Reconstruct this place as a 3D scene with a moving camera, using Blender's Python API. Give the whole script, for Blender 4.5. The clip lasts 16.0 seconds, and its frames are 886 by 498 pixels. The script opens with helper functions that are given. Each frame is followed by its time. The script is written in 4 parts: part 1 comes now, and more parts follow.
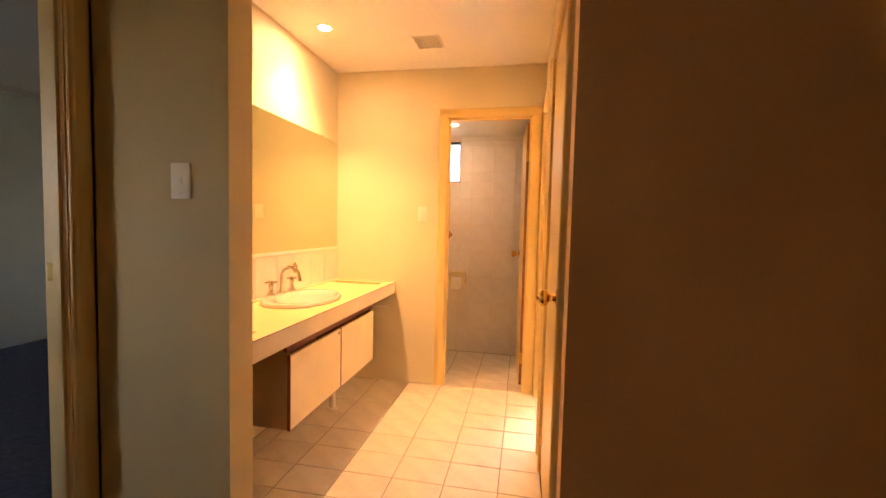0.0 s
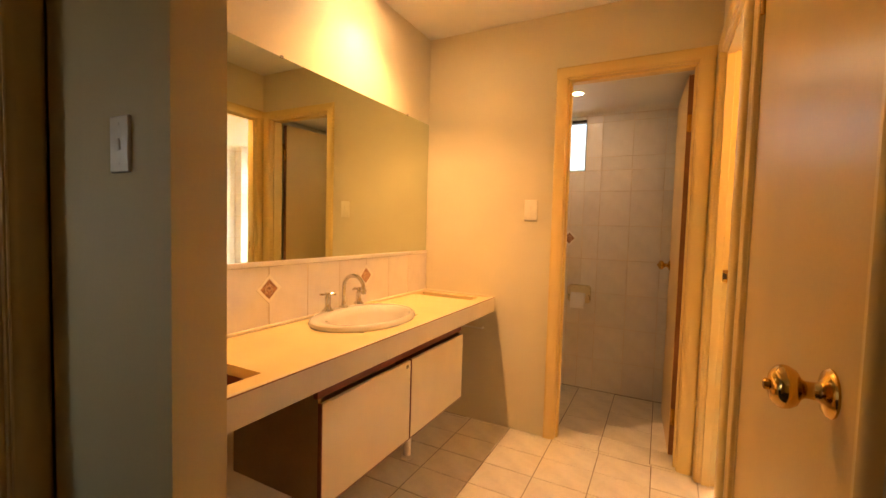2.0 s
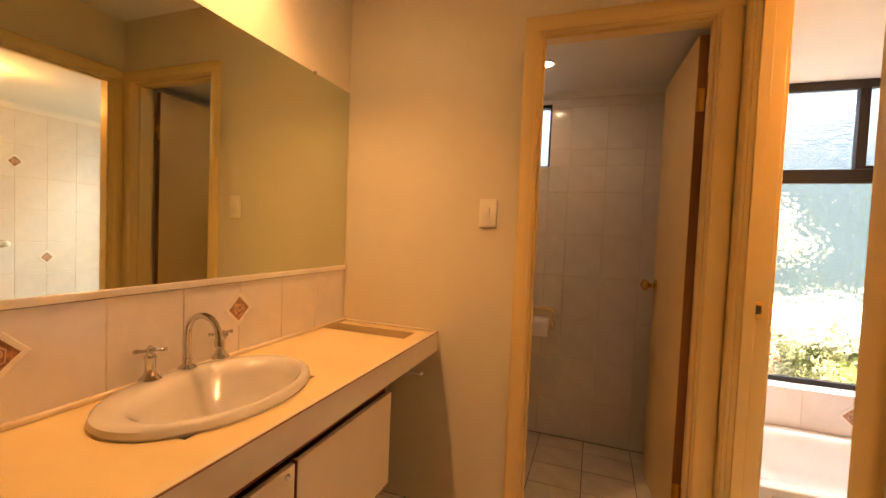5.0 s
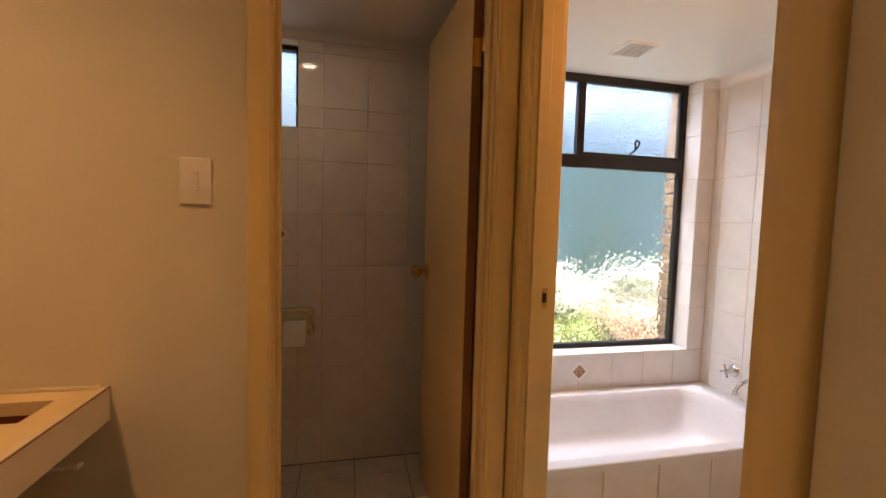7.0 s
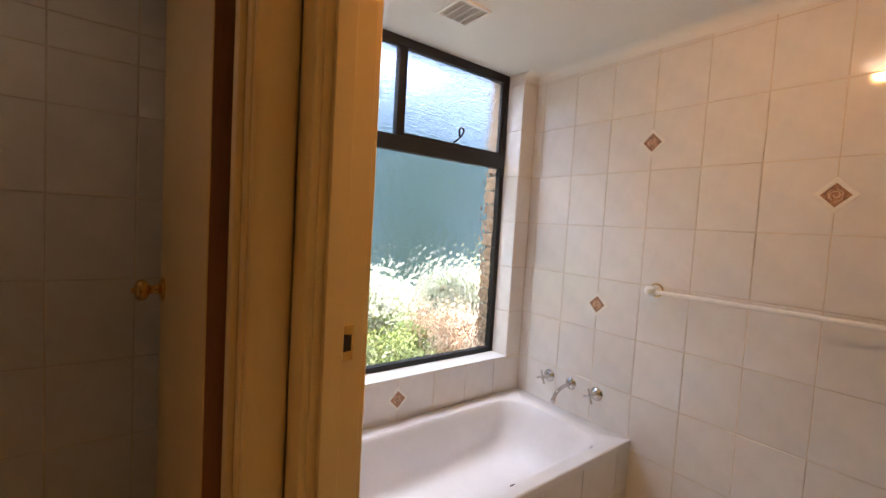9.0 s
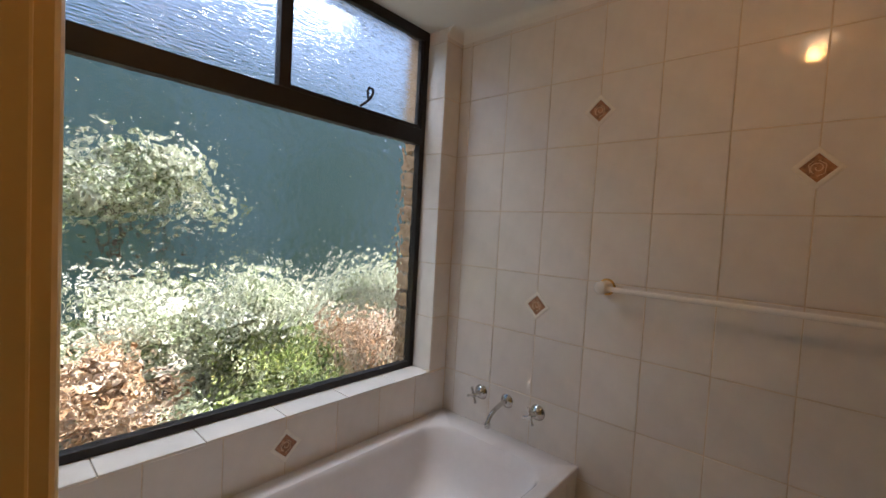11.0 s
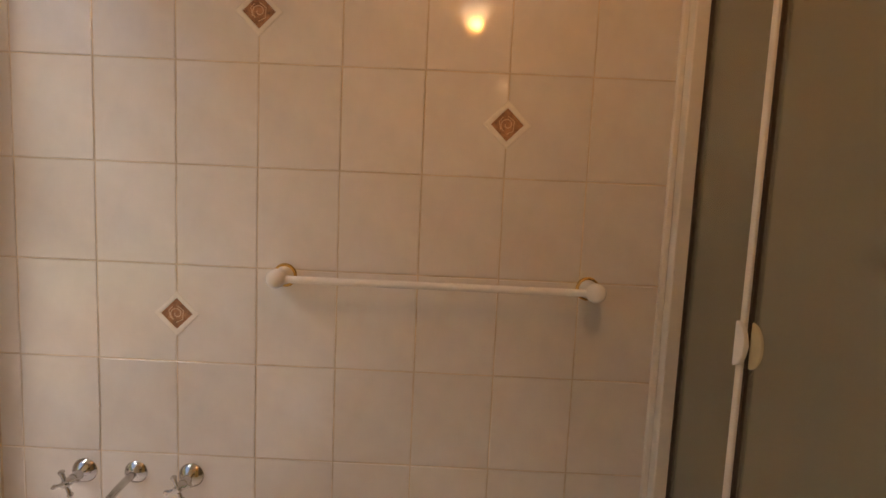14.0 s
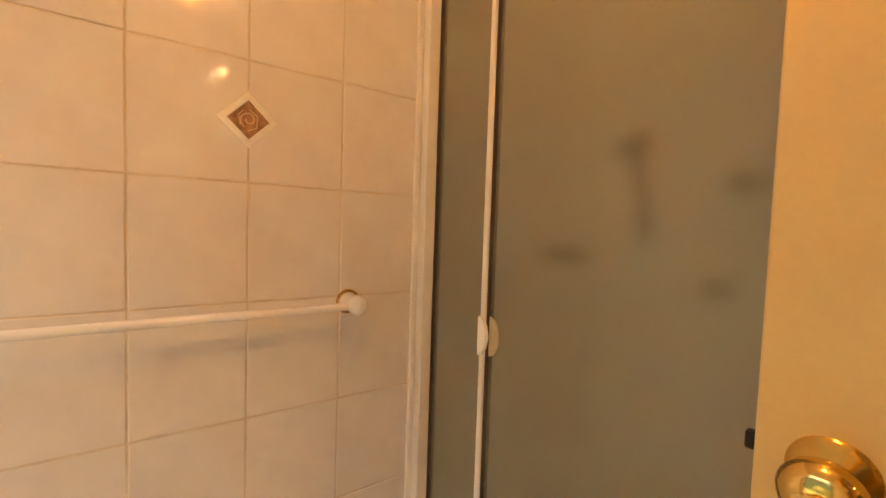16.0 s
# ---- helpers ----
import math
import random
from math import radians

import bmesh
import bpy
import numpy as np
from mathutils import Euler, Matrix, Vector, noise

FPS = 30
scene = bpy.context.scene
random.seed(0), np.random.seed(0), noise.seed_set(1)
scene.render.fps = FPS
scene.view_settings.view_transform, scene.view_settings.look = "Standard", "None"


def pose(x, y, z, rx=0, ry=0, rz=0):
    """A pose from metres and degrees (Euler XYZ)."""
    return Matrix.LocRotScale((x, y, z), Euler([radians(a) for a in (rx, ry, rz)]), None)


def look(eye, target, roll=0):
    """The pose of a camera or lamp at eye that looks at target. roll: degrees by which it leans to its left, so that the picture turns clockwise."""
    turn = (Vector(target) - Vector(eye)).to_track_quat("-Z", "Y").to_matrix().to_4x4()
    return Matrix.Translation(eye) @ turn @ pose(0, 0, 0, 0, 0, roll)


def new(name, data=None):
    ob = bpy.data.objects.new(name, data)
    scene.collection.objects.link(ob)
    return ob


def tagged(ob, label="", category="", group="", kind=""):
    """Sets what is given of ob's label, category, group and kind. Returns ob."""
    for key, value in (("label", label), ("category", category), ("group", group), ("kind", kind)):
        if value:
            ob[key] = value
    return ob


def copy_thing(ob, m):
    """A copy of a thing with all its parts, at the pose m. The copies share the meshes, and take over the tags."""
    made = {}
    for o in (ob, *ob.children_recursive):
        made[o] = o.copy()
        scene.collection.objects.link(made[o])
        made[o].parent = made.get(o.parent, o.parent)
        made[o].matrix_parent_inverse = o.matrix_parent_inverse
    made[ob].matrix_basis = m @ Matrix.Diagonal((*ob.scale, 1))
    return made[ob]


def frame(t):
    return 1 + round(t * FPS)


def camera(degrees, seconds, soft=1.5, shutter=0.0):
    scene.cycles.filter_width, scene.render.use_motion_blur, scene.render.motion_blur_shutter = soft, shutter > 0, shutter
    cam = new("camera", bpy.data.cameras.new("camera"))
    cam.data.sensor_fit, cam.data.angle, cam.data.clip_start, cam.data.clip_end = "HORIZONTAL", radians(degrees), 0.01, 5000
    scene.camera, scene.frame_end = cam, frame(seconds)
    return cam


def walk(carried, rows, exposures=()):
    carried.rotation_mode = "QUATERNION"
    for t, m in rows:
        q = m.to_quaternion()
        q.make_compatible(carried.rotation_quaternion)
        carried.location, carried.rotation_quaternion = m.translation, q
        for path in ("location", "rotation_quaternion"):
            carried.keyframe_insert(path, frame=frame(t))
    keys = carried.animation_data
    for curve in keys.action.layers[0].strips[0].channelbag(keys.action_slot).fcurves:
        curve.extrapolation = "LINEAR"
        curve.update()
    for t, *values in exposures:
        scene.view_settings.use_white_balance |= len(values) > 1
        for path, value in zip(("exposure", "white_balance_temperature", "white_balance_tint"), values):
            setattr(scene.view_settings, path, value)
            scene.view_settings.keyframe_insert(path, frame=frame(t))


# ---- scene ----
cam = camera(93.4, 16.0)
PATH = [
    (0, (0.147, 0.429, 1.237), (-0.232, 2.39, 1.125), 1.4),
    (0.5, (0.117, 0.632, 1.226), (-0.352, 2.573, 1.122), 1.6),
    (1, (0.078, 0.794, 1.223), (-0.512, 2.701, 1.09), 0.5),
    (1.5, (0.057, 0.996, 1.207), (-0.739, 2.827, 1.092), 0.8),
    (2, (0.06, 1.155, 1.206), (-0.867, 2.924, 1.102), 1.6),
    (2.5, (0.023, 1.278, 1.19), (-0.918, 3.041, 1.107), 1.5),
    (3, (-0.052, 1.405, 1.213), (-0.987, 3.171, 1.11), 1.1),
    (3.2, (-0.069, 1.445, 1.233), (-1.017, 3.203, 1.134), 0.9),
    (5.3, (-0.2, 1.89, 1.226), (-0.81, 3.794, 1.152), 2.6),
    (5.5, (-0.192, 1.934, 1.229), (-0.746, 3.855, 1.154), 2.7),
    (6, (-0.188, 2.061, 1.235), (-0.427, 4.044, 1.141), 2.9),
    (6.5, (-0.215, 2.22, 1.237), (-0.041, 4.21, 1.145), 1.3),
    (7, (-0.237, 2.353, 1.232), (0.201, 4.3, 1.101), 1.6),
    (7.5, (-0.192, 2.482, 1.224), (0.458, 4.371, 1.122), 1.5),
    (8, (-0.117, 2.633, 1.223), (0.724, 4.446, 1.144), 1.7),
    (8.5, (-0.044, 2.723, 1.229), (0.968, 4.446, 1.141), 3.0),
    (9, (0.022, 2.831, 1.224), (1.237, 4.416, 1.113), 3.4),
    (9.2, (0.046, 2.885, 1.227), (1.357, 4.392, 1.116), 3.5),
    (11.3, (0.377, 3.23, 1.168), (1.941, 4.473, 1.074), 2.8),
    (11.5, (0.404, 3.279, 1.18), (2.039, 4.425, 1.07), 2.5),
    (12, (0.503, 3.284, 1.15), (2.298, 4.166, 1.098), 3.0),
    (12.5, (0.586, 3.305, 1.175), (2.516, 3.82, 1.079), 2.6),
    (13, (0.636, 3.315, 1.187), (2.609, 3.619, 1.069), 2.7),
    (13.5, (0.727, 3.321, 1.164), (2.707, 3.577, 1.036), 2.6),
    (14, (0.822, 3.295, 1.169), (2.815, 3.306, 1.008), 2.6),
    (14.5, (0.897, 3.272, 1.172), (2.874, 2.985, 1.068), 2.7),
    (15, (0.92, 3.278, 1.176), (2.819, 2.654, 1.092), 1.9),
    (15.5, (0.921, 3.301, 1.184), (2.702, 2.396, 1.097), 1.8),
    (16, (0.915, 3.329, 1.187), (2.546, 2.176, 1.085), 1.9),
]
# exposure along the walk: bright in the dim hall, stopped down in front of the window
EXPOSURES = [(0.0, 4.55, 8700, 34), (1.0, 4.25, 8700, 28), (1.5, 4.0, 8700, 24), (3.0, 3.45, 8700, 24), (5.5, 2.95, 8400, 31), (6.5, 2.55, 8000, 30), (7.0, 2.25, 6800, 24), (9.0, 1.9, 6400, 20), (11.5, 0.7, 6700, 16), (12.5, 0.72, 7600, 20), (13.5, 1.2, 8100, 23), (14.0, 1.35, 8500, 25), (15.0, 1.75, 9900, 25), (16.0, 2.3, 11000, 24)]
walk(cam, [(t, look(eye, target, roll)) for t, eye, target, roll in PATH], EXPOSURES)

# ---- plan, metres ----
XM = -1.327            # mirror wall
YF = 3.555             # far wall of the vanity room
XR, XB = 0.268, 0.355    # partition to the bathroom, both faces
XT = 1.893             # tiled bathroom wall
YW = 4.47              # window wall, inner face
Y0, Y1 = 1.636, 1.756  # entry wall, both faces
H, HB = 2.41, 2.105      # ceilings: vanity and hall, bathroom and toilet
DOOR = 2.042

# ---- world and lights ----
world = bpy.data.worlds.new("world")
scene.world = world
world.use_nodes = True
wn = world.node_tree
sky = wn.nodes.new("ShaderNodeTexSky")
sky.sky_type, sky.sun_disc = "NISHITA", False
SUN = Vector((0.5, -0.06, 0.86)).normalized()
sky.sun_elevation = math.asin(SUN.z)
sky.sun_rotation = math.atan2(SUN.x, SUN.y)
wn.links.new(sky.outputs[0], wn.nodes["Background"].inputs[0])
wn.nodes["Background"].inputs[1].default_value = 0.15


def lamp(name, kind, m, energy, colour, **more):
    data = bpy.data.lights.new(name, kind)
    data.energy, data.color = energy, colour
    if kind == "SUN":
        data.angle = radians(0.5)
    if "size" in more and kind == "AREA":
        data.shape, data.size, data.size_y = "RECTANGLE", more["size"], more["size_y"]
    if "size" in more and kind != "AREA":
        data.shadow_soft_size = more["size"]
    if "spread" in more:
        data.spot_size, data.spot_blend = radians(more["spread"]), more["blend"]
    ob = new(name, data)
    ob.matrix_basis = m
    return ob


WARM = (1.0, 0.52, 0.20)
lamp("sun", "SUN", look((6, 3, 8), Vector((6, 3, 8)) - SUN), 5.0, (1.0, 0.95, 0.87))
lamp("basin_downlight_lamp", "SPOT", look((-1.09, 2.825, 2.385), (-1.09, 2.825, 0)), 7.9, (1.0, 0.56, 0.25), size=0.03, spread=112, blend=1.0)
# unseen lamp behind the walk's start, added to lift the dark hall
lamp("hall_fill_lamp", "SPOT", look((0.2, -0.7, 2.385), (0.2, -0.7, 0)), 0.3, WARM, size=0.035, spread=160, blend=1.0)
lamp("toilet_downlight_lamp", "SPOT", look((-0.475, 4.015, 2.075), (-0.475, 4.015, 0)), 0.085, (1.0, 0.50, 0.22), size=0.03, spread=150, blend=0.9)
lamp("bath_ceiling_lamp", "POINT", pose(0.99, 3.2, 2.035), 1.9, (1.0, 0.47, 0.14), size=0.022)
lamp("bath_window_daylight", "AREA", look((1.12, 5.05, 2.72), (1.12, 3.6, 0.7)), 22, (0.80, 0.90, 1.0), size=1.5, size_y=0.7)
lamp("toilet_window_daylight", "AREA", look((-0.75, 4.72, 1.87), (-0.75, 0, 1.2)), 0.035, (0.90, 0.95, 1.0), size=0.45, size_y=0.36)


# ---- materials ----
def material(name, colour, rough=0.5, metal=0.0, vary=0.06, scale=6.0, grain=90.0, bump=0.05, coat=0.0, island=0.0, tint=None, stretch=(1, 1, 1)):
    m = bpy.data.materials.new(name)
    m.use_nodes = True
    nt = m.node_tree
    b = nt.nodes["Principled BSDF"]
    b.inputs["Roughness"].default_value = rough
    b.inputs["Metallic"].default_value = metal
    b.inputs["Coat Weight"].default_value = coat
    b.inputs["Coat Roughness"].default_value = 0.08
    co = nt.nodes.new("ShaderNodeTexCoord")
    mp = nt.nodes.new("ShaderNodeMapping")
    mp.inputs["Scale"].default_value = stretch
    nt.links.new(co.outputs["Object"], mp.inputs[0])
    big = nt.nodes.new("ShaderNodeTexNoise")
    big.inputs["Scale"].default_value, big.inputs["Detail"].default_value = scale, 4
    fine = nt.nodes.new("ShaderNodeTexNoise")
    fine.inputs["Scale"].default_value, fine.inputs["Detail"].default_value = grain, 3
    nt.links.new(mp.outputs[0], big.inputs[0])
    nt.links.new(mp.outputs[0], fine.inputs[0])
    mix = nt.nodes.new("ShaderNodeMix")
    mix.data_type = "RGBA"
    other = tint or tuple(c * (1 - 2.2 * vary) for c in colour)
    mix.inputs["A"].default_value = (*(min(1, c * (1 + vary)) for c in colour), 1)
    mix.inputs["B"].default_value = (*other, 1)
    ramp = nt.nodes.new("ShaderNodeMapRange")
    ramp.inputs["From Min"].default_value, ramp.inputs["From Max"].default_value = 0.32, 0.72
    add = nt.nodes.new("ShaderNodeMath")
    add.operation, add.inputs[1].default_value = "MULTIPLY_ADD", 0.3
    nt.links.new(fine.outputs[0], add.inputs[0])
    nt.links.new(big.outputs[0], add.inputs[2])
    sub = nt.nodes.new("ShaderNodeMath")
    sub.operation, sub.inputs[1].default_value = "SUBTRACT", 0.15
    nt.links.new(add.outputs[0], sub.inputs[0])
    nt.links.new(sub.outputs[0], ramp.inputs["Value"])
    nt.links.new(ramp.outputs[0], mix.inputs["Factor"])
    out = mix.outputs["Result"]
    if island:
        info = nt.nodes.new("ShaderNodeObjectInfo")
        hsv = nt.nodes.new("ShaderNodeHueSaturation")
        rng = nt.nodes.new("ShaderNodeMapRange")
        rng.inputs["To Min"].default_value, rng.inputs["To Max"].default_value = 1 - island, 1 + island
        nt.links.new(info.outputs["Random"], rng.inputs["Value"])
        nt.links.new(rng.outputs[0], hsv.inputs["Value"])
        nt.links.new(out, hsv.inputs["Color"])
        out = hsv.outputs[0]
    nt.links.new(out, b.inputs["Base Color"])
    rr = nt.nodes.new("ShaderNodeMapRange")
    rr.inputs["To Min"].default_value, rr.inputs["To Max"].default_value = max(0.02, rough * 0.8), min(1, rough * 1.2)
    nt.links.new(big.outputs[0], rr.inputs["Value"])
    nt.links.new(rr.outputs[0], b.inputs["Roughness"])
    if bump:
        bp = nt.nodes.new("ShaderNodeBump")
        bp.inputs["Strength"].default_value, bp.inputs["Distance"].default_value = bump, 0.002
        nt.links.new(fine.outputs[0], bp.inputs["Height"])
        nt.links.new(bp.outputs[0], b.inputs["Normal"])
    return m


def plain(name, colour, rough, metal=0.0, emit=0.0):
    m = bpy.data.materials.new(name)
    m.use_nodes = True
    b = m.node_tree.nodes["Principled BSDF"]
    b.inputs["Base Color"].default_value = (*colour, 1)
    b.inputs["Roughness"].default_value = rough
    b.inputs["Metallic"].default_value = metal
    if emit:
        b.inputs["Emission Color"].default_value = (*colour, 1)
        b.inputs["Emission Strength"].default_value = emit
    return m


def glass(name, colour, rough, scale, strength, ior=1.45, stretch=(1, 1, 1), dist=0.004):
    m = bpy.data.materials.new(name)
    m.use_nodes = True
    nt = m.node_tree
    b = nt.nodes["Principled BSDF"]
    b.inputs["Base Color"].default_value = (*colour, 1)
    b.inputs["Roughness"].default_value = rough
    b.inputs["Transmission Weight"].default_value = 1
    b.inputs["IOR"].default_value = ior
    co = nt.nodes.new("ShaderNodeTexCoord")
    mp = nt.nodes.new("ShaderNodeMapping")
    mp.inputs["Scale"].default_value = stretch
    tx = nt.nodes.new("ShaderNodeTexNoise")
    tx.inputs["Scale"].default_value, tx.inputs["Detail"].default_value = scale, 1.5
    bp = nt.nodes.new("ShaderNodeBump")
    bp.inputs["Strength"].default_value, bp.inputs["Distance"].default_value = strength, dist
    nt.links.new(co.outputs["Object"], mp.inputs[0])
    nt.links.new(mp.outputs[0], tx.inputs[0])
    nt.links.new(tx.outputs[0], bp.inputs["Height"])
    nt.links.new(bp.outputs[0], b.inputs["Normal"])
    return m


PAINT = material("cream_wall_paint", (0.74, 0.67, 0.50), 0.55, vary=0.03, scale=1.6, grain=160, bump=0.12)
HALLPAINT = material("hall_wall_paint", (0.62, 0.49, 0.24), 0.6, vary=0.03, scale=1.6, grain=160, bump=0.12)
# redder and browner than HALLPAINT, for wall_return alone
BROWNWALL = material("brown_hall_wall", (0.72, 0.46, 0.24), 0.6, vary=0.05, scale=1.6, grain=160, bump=0.12)
CEIL = material("white_ceiling_paint", (0.80, 0.78, 0.73), 0.7, vary=0.02, scale=1.2, grain=140, bump=0.1)
TRIM = material("cream_gloss_timber", (0.77, 0.58, 0.26), 0.4, vary=0.008, scale=2, grain=60, bump=0, stretch=(1.5, 1.5, 0.6))
LEAF = material("cream_door_enamel", (0.68, 0.47, 0.19), 0.3, vary=0.04, scale=2.2, grain=120, bump=0.05)
TILE = material("white_glazed_tile", (0.78, 0.74, 0.69), 0.075, vary=0.03, scale=9, grain=24, bump=0.22, island=0.025)
GROUT = material("grey_beige_grout", (0.73, 0.62, 0.48), 0.85, vary=0.10, scale=9, grain=200, bump=0.3)
FTILE = material("beige_floor_tile", (0.70, 0.66, 0.58), 0.3, vary=0.06, scale=10, grain=60, bump=0.05, island=0.035)
FGROUT = material("brown_floor_grout", (0.22, 0.17, 0.12), 0.9, vary=0.15, scale=9, grain=200, bump=0.3)
LAMINATE = material("yellow_laminate", (0.80, 0.63, 0.33), 0.4, vary=0.03, scale=5, grain=220, bump=0.03)
FASCIA = material("cream_laminate_edge", (0.76, 0.66, 0.48), 0.4, vary=0.04, scale=5, grain=200, bump=0.03)
DOORLAM = material("cream_laminate_door", (0.78, 0.67, 0.46), 0.42, vary=0.03, scale=5, grain=200, bump=0.03)
CARCASS = material("tan_cabinet_side", (0.42, 0.27, 0.14), 0.5, vary=0.08, scale=4, grain=80, bump=0.05)
REDWOOD = material("dark_red_timber_edge", (0.20, 0.045, 0.02), 0.4, vary=0.15, scale=8, grain=60)
CORE = material("brown_laminate_core", (0.30, 0.14, 0.05), 0.5, vary=0.15, scale=20, grain=120)
PULL = material("dull_pull_plastic", (0.56, 0.47, 0.28), 0.4, vary=0.05, scale=20)
EDGEWOOD = material("bare_door_edge_timber", (0.26, 0.11, 0.04), 0.6, vary=0.15, scale=6, grain=60, stretch=(3, 3, 0.4))
DARK = material("dark_recess", (0.05, 0.03, 0.02), 0.8)
PORCELAIN = material("white_porcelain", (0.67, 0.64, 0.57), 0.08, vary=0.015, scale=4, grain=40, bump=0.0, coat=0.3)
BATHWHITE = material("white_bath_enamel", (0.80, 0.77, 0.76), 0.16, vary=0.02, scale=5, grain=40, bump=0.01)
CHROME = material("chrome", (0.62, 0.60, 0.57), 0.05, 1.0, vary=0.03, scale=30, bump=0.0)
BRASS = material("polished_brass", (0.78, 0.50, 0.17), 0.14, 1.0, vary=0.06, scale=25, bump=0.0)
BRONZE = material("dark_bronze_aluminium", (0.012, 0.008, 0.006), 0.5, 0.15, vary=0.1, scale=12, grain=90)
WHITEPLASTIC = material("white_plastic", (0.88, 0.86, 0.82), 0.25, vary=0.02, scale=10, bump=0.01)
SWITCHPLASTIC = material("aged_cream_plastic", (0.83, 0.78, 0.66), 0.35, vary=0.03, scale=10, bump=0.01)
ALUWHITE = material("white_aluminium", (0.80, 0.77, 0.70), 0.3, vary=0.03, scale=10, bump=0.01)
TERRA = material("terracotta_relief", (0.40, 0.20, 0.10), 0.35, vary=0.25, scale=60, grain=220, bump=0.4)
TERRAHI = material("terracotta_swirl", (0.66, 0.46, 0.30), 0.3, vary=0.1, scale=60)
IVORY = material("ivory_border", (0.86, 0.82, 0.74), 0.2, vary=0.04, scale=30)
HOLDER = material("ivory_ceramic", (0.84, 0.72, 0.46), 0.2, vary=0.03, scale=20)
PAPER = material("white_tissue", (0.90, 0.88, 0.85), 0.9, vary=0.02, scale=20, grain=160, bump=0.2)
CARPET = material("navy_carpet", (0.035, 0.045, 0.075), 0.95, vary=0.2, scale=30, grain=420, bump=0.6)
BLUEPAINT = material("pale_bedroom_paint", (0.66, 0.68, 0.60), 0.6, vary=0.02, scale=1.5, grain=150, bump=0.1)
BRICK = material("cream_brown_brick", (0.46, 0.30, 0.18), 0.85, vary=0.2, scale=14, grain=120, bump=0.5, island=0.15)
MORTAR = material("mortar", (0.36, 0.33, 0.28), 0.95, vary=0.1, scale=20, grain=200, bump=0.4)
FENCE = material("grey_green_fence", (0.09, 0.18, 0.20), 0.6, vary=0.1, scale=0.6, grain=30, bump=0.1, tint=(0.05, 0.12, 0.07))
SOIL = material("garden_soil", (0.16, 0.11, 0.07), 0.95, vary=0.25, scale=3, grain=60, bump=0.8)


def foliage(name, *stops):
    """Leaves that differ one from the next: (share, colour) steps by each leaf's own chance and by clump, with sun
    glare and shaded gaps put into the colour.
    """
    m = bpy.data.materials.new(name)
    m.use_nodes = True
    nt = m.node_tree
    b = nt.nodes["Principled BSDF"]
    b.inputs["Roughness"].default_value = 0.5
    geo = nt.nodes.new("ShaderNodeNewGeometry")
    ramp = nt.nodes.new("ShaderNodeValToRGB")
    while len(ramp.color_ramp.elements) < len(stops):
        ramp.color_ramp.elements.new(0.5)
    for e, (at, colour) in zip(ramp.color_ramp.elements, stops):
        e.position, e.color = at, (*colour, 1)
    # noise gathers the glaring and the shaded leaf colours into clumps
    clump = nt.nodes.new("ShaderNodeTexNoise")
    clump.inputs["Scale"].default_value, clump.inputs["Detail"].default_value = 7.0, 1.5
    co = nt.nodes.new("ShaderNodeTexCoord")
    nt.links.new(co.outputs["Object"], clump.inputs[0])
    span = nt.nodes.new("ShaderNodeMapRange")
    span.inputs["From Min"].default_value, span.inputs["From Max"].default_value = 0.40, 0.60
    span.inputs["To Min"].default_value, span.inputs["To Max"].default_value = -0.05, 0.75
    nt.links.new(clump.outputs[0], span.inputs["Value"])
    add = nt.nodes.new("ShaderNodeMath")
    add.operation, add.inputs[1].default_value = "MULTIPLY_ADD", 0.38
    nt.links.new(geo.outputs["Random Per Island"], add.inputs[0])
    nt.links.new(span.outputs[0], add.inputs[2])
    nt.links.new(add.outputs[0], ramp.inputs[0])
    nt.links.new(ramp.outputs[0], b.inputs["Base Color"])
    return m


# each ramp runs from shaded gap to sun-whitened leaf, all as base colour
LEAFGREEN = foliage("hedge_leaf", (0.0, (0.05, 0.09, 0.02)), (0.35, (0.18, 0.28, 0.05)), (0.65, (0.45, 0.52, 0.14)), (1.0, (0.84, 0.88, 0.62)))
LEAFLIGHT = foliage("sun_white_leaf", (0.0, (0.08, 0.13, 0.05)), (0.22, (0.36, 0.44, 0.22)), (0.45, (0.76, 0.80, 0.62)), (1.0, (0.92, 0.94, 0.84)))
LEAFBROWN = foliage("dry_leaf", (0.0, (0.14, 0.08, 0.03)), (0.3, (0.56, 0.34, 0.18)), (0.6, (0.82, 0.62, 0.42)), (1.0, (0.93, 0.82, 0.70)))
TWIG = material("twig_bark", (0.12, 0.08, 0.05), 0.9, vary=0.2, scale=20, grain=90, bump=0.5)
GLOW = plain("downlight_glow", (1.0, 0.82, 0.58), 0.5, emit=14)
HALOGEN = plain("halogen_glow", (1.0, 0.68, 0.36), 0.5, emit=38)
DOME = plain("opal_diffuser_lit", (1.0, 0.80, 0.55), 0.4, emit=5)
MIRROR = plain("silvered_mirror", (0.70, 0.75, 0.60), 0.012, 1.0)
RIPPLE = glass("rippled_obscure_glass", (0.98, 1.0, 0.99), 0.03, 16, 1.0, dist=0.009)
cells = RIPPLE.node_tree.nodes.new("ShaderNodeTexVoronoi")
cells.feature, cells.inputs["Scale"].default_value, cells.inputs["Smoothness"].default_value = "SMOOTH_F1", 36, 0.7
waves = RIPPLE.node_tree.nodes["Noise Texture"]
swell = RIPPLE.node_tree.nodes.new("ShaderNodeMath")
swell.operation, swell.inputs[1].default_value = "MULTIPLY_ADD", 1.0
RIPPLE.node_tree.links.new(RIPPLE.node_tree.nodes["Mapping"].outputs[0], cells.inputs["Vector"])
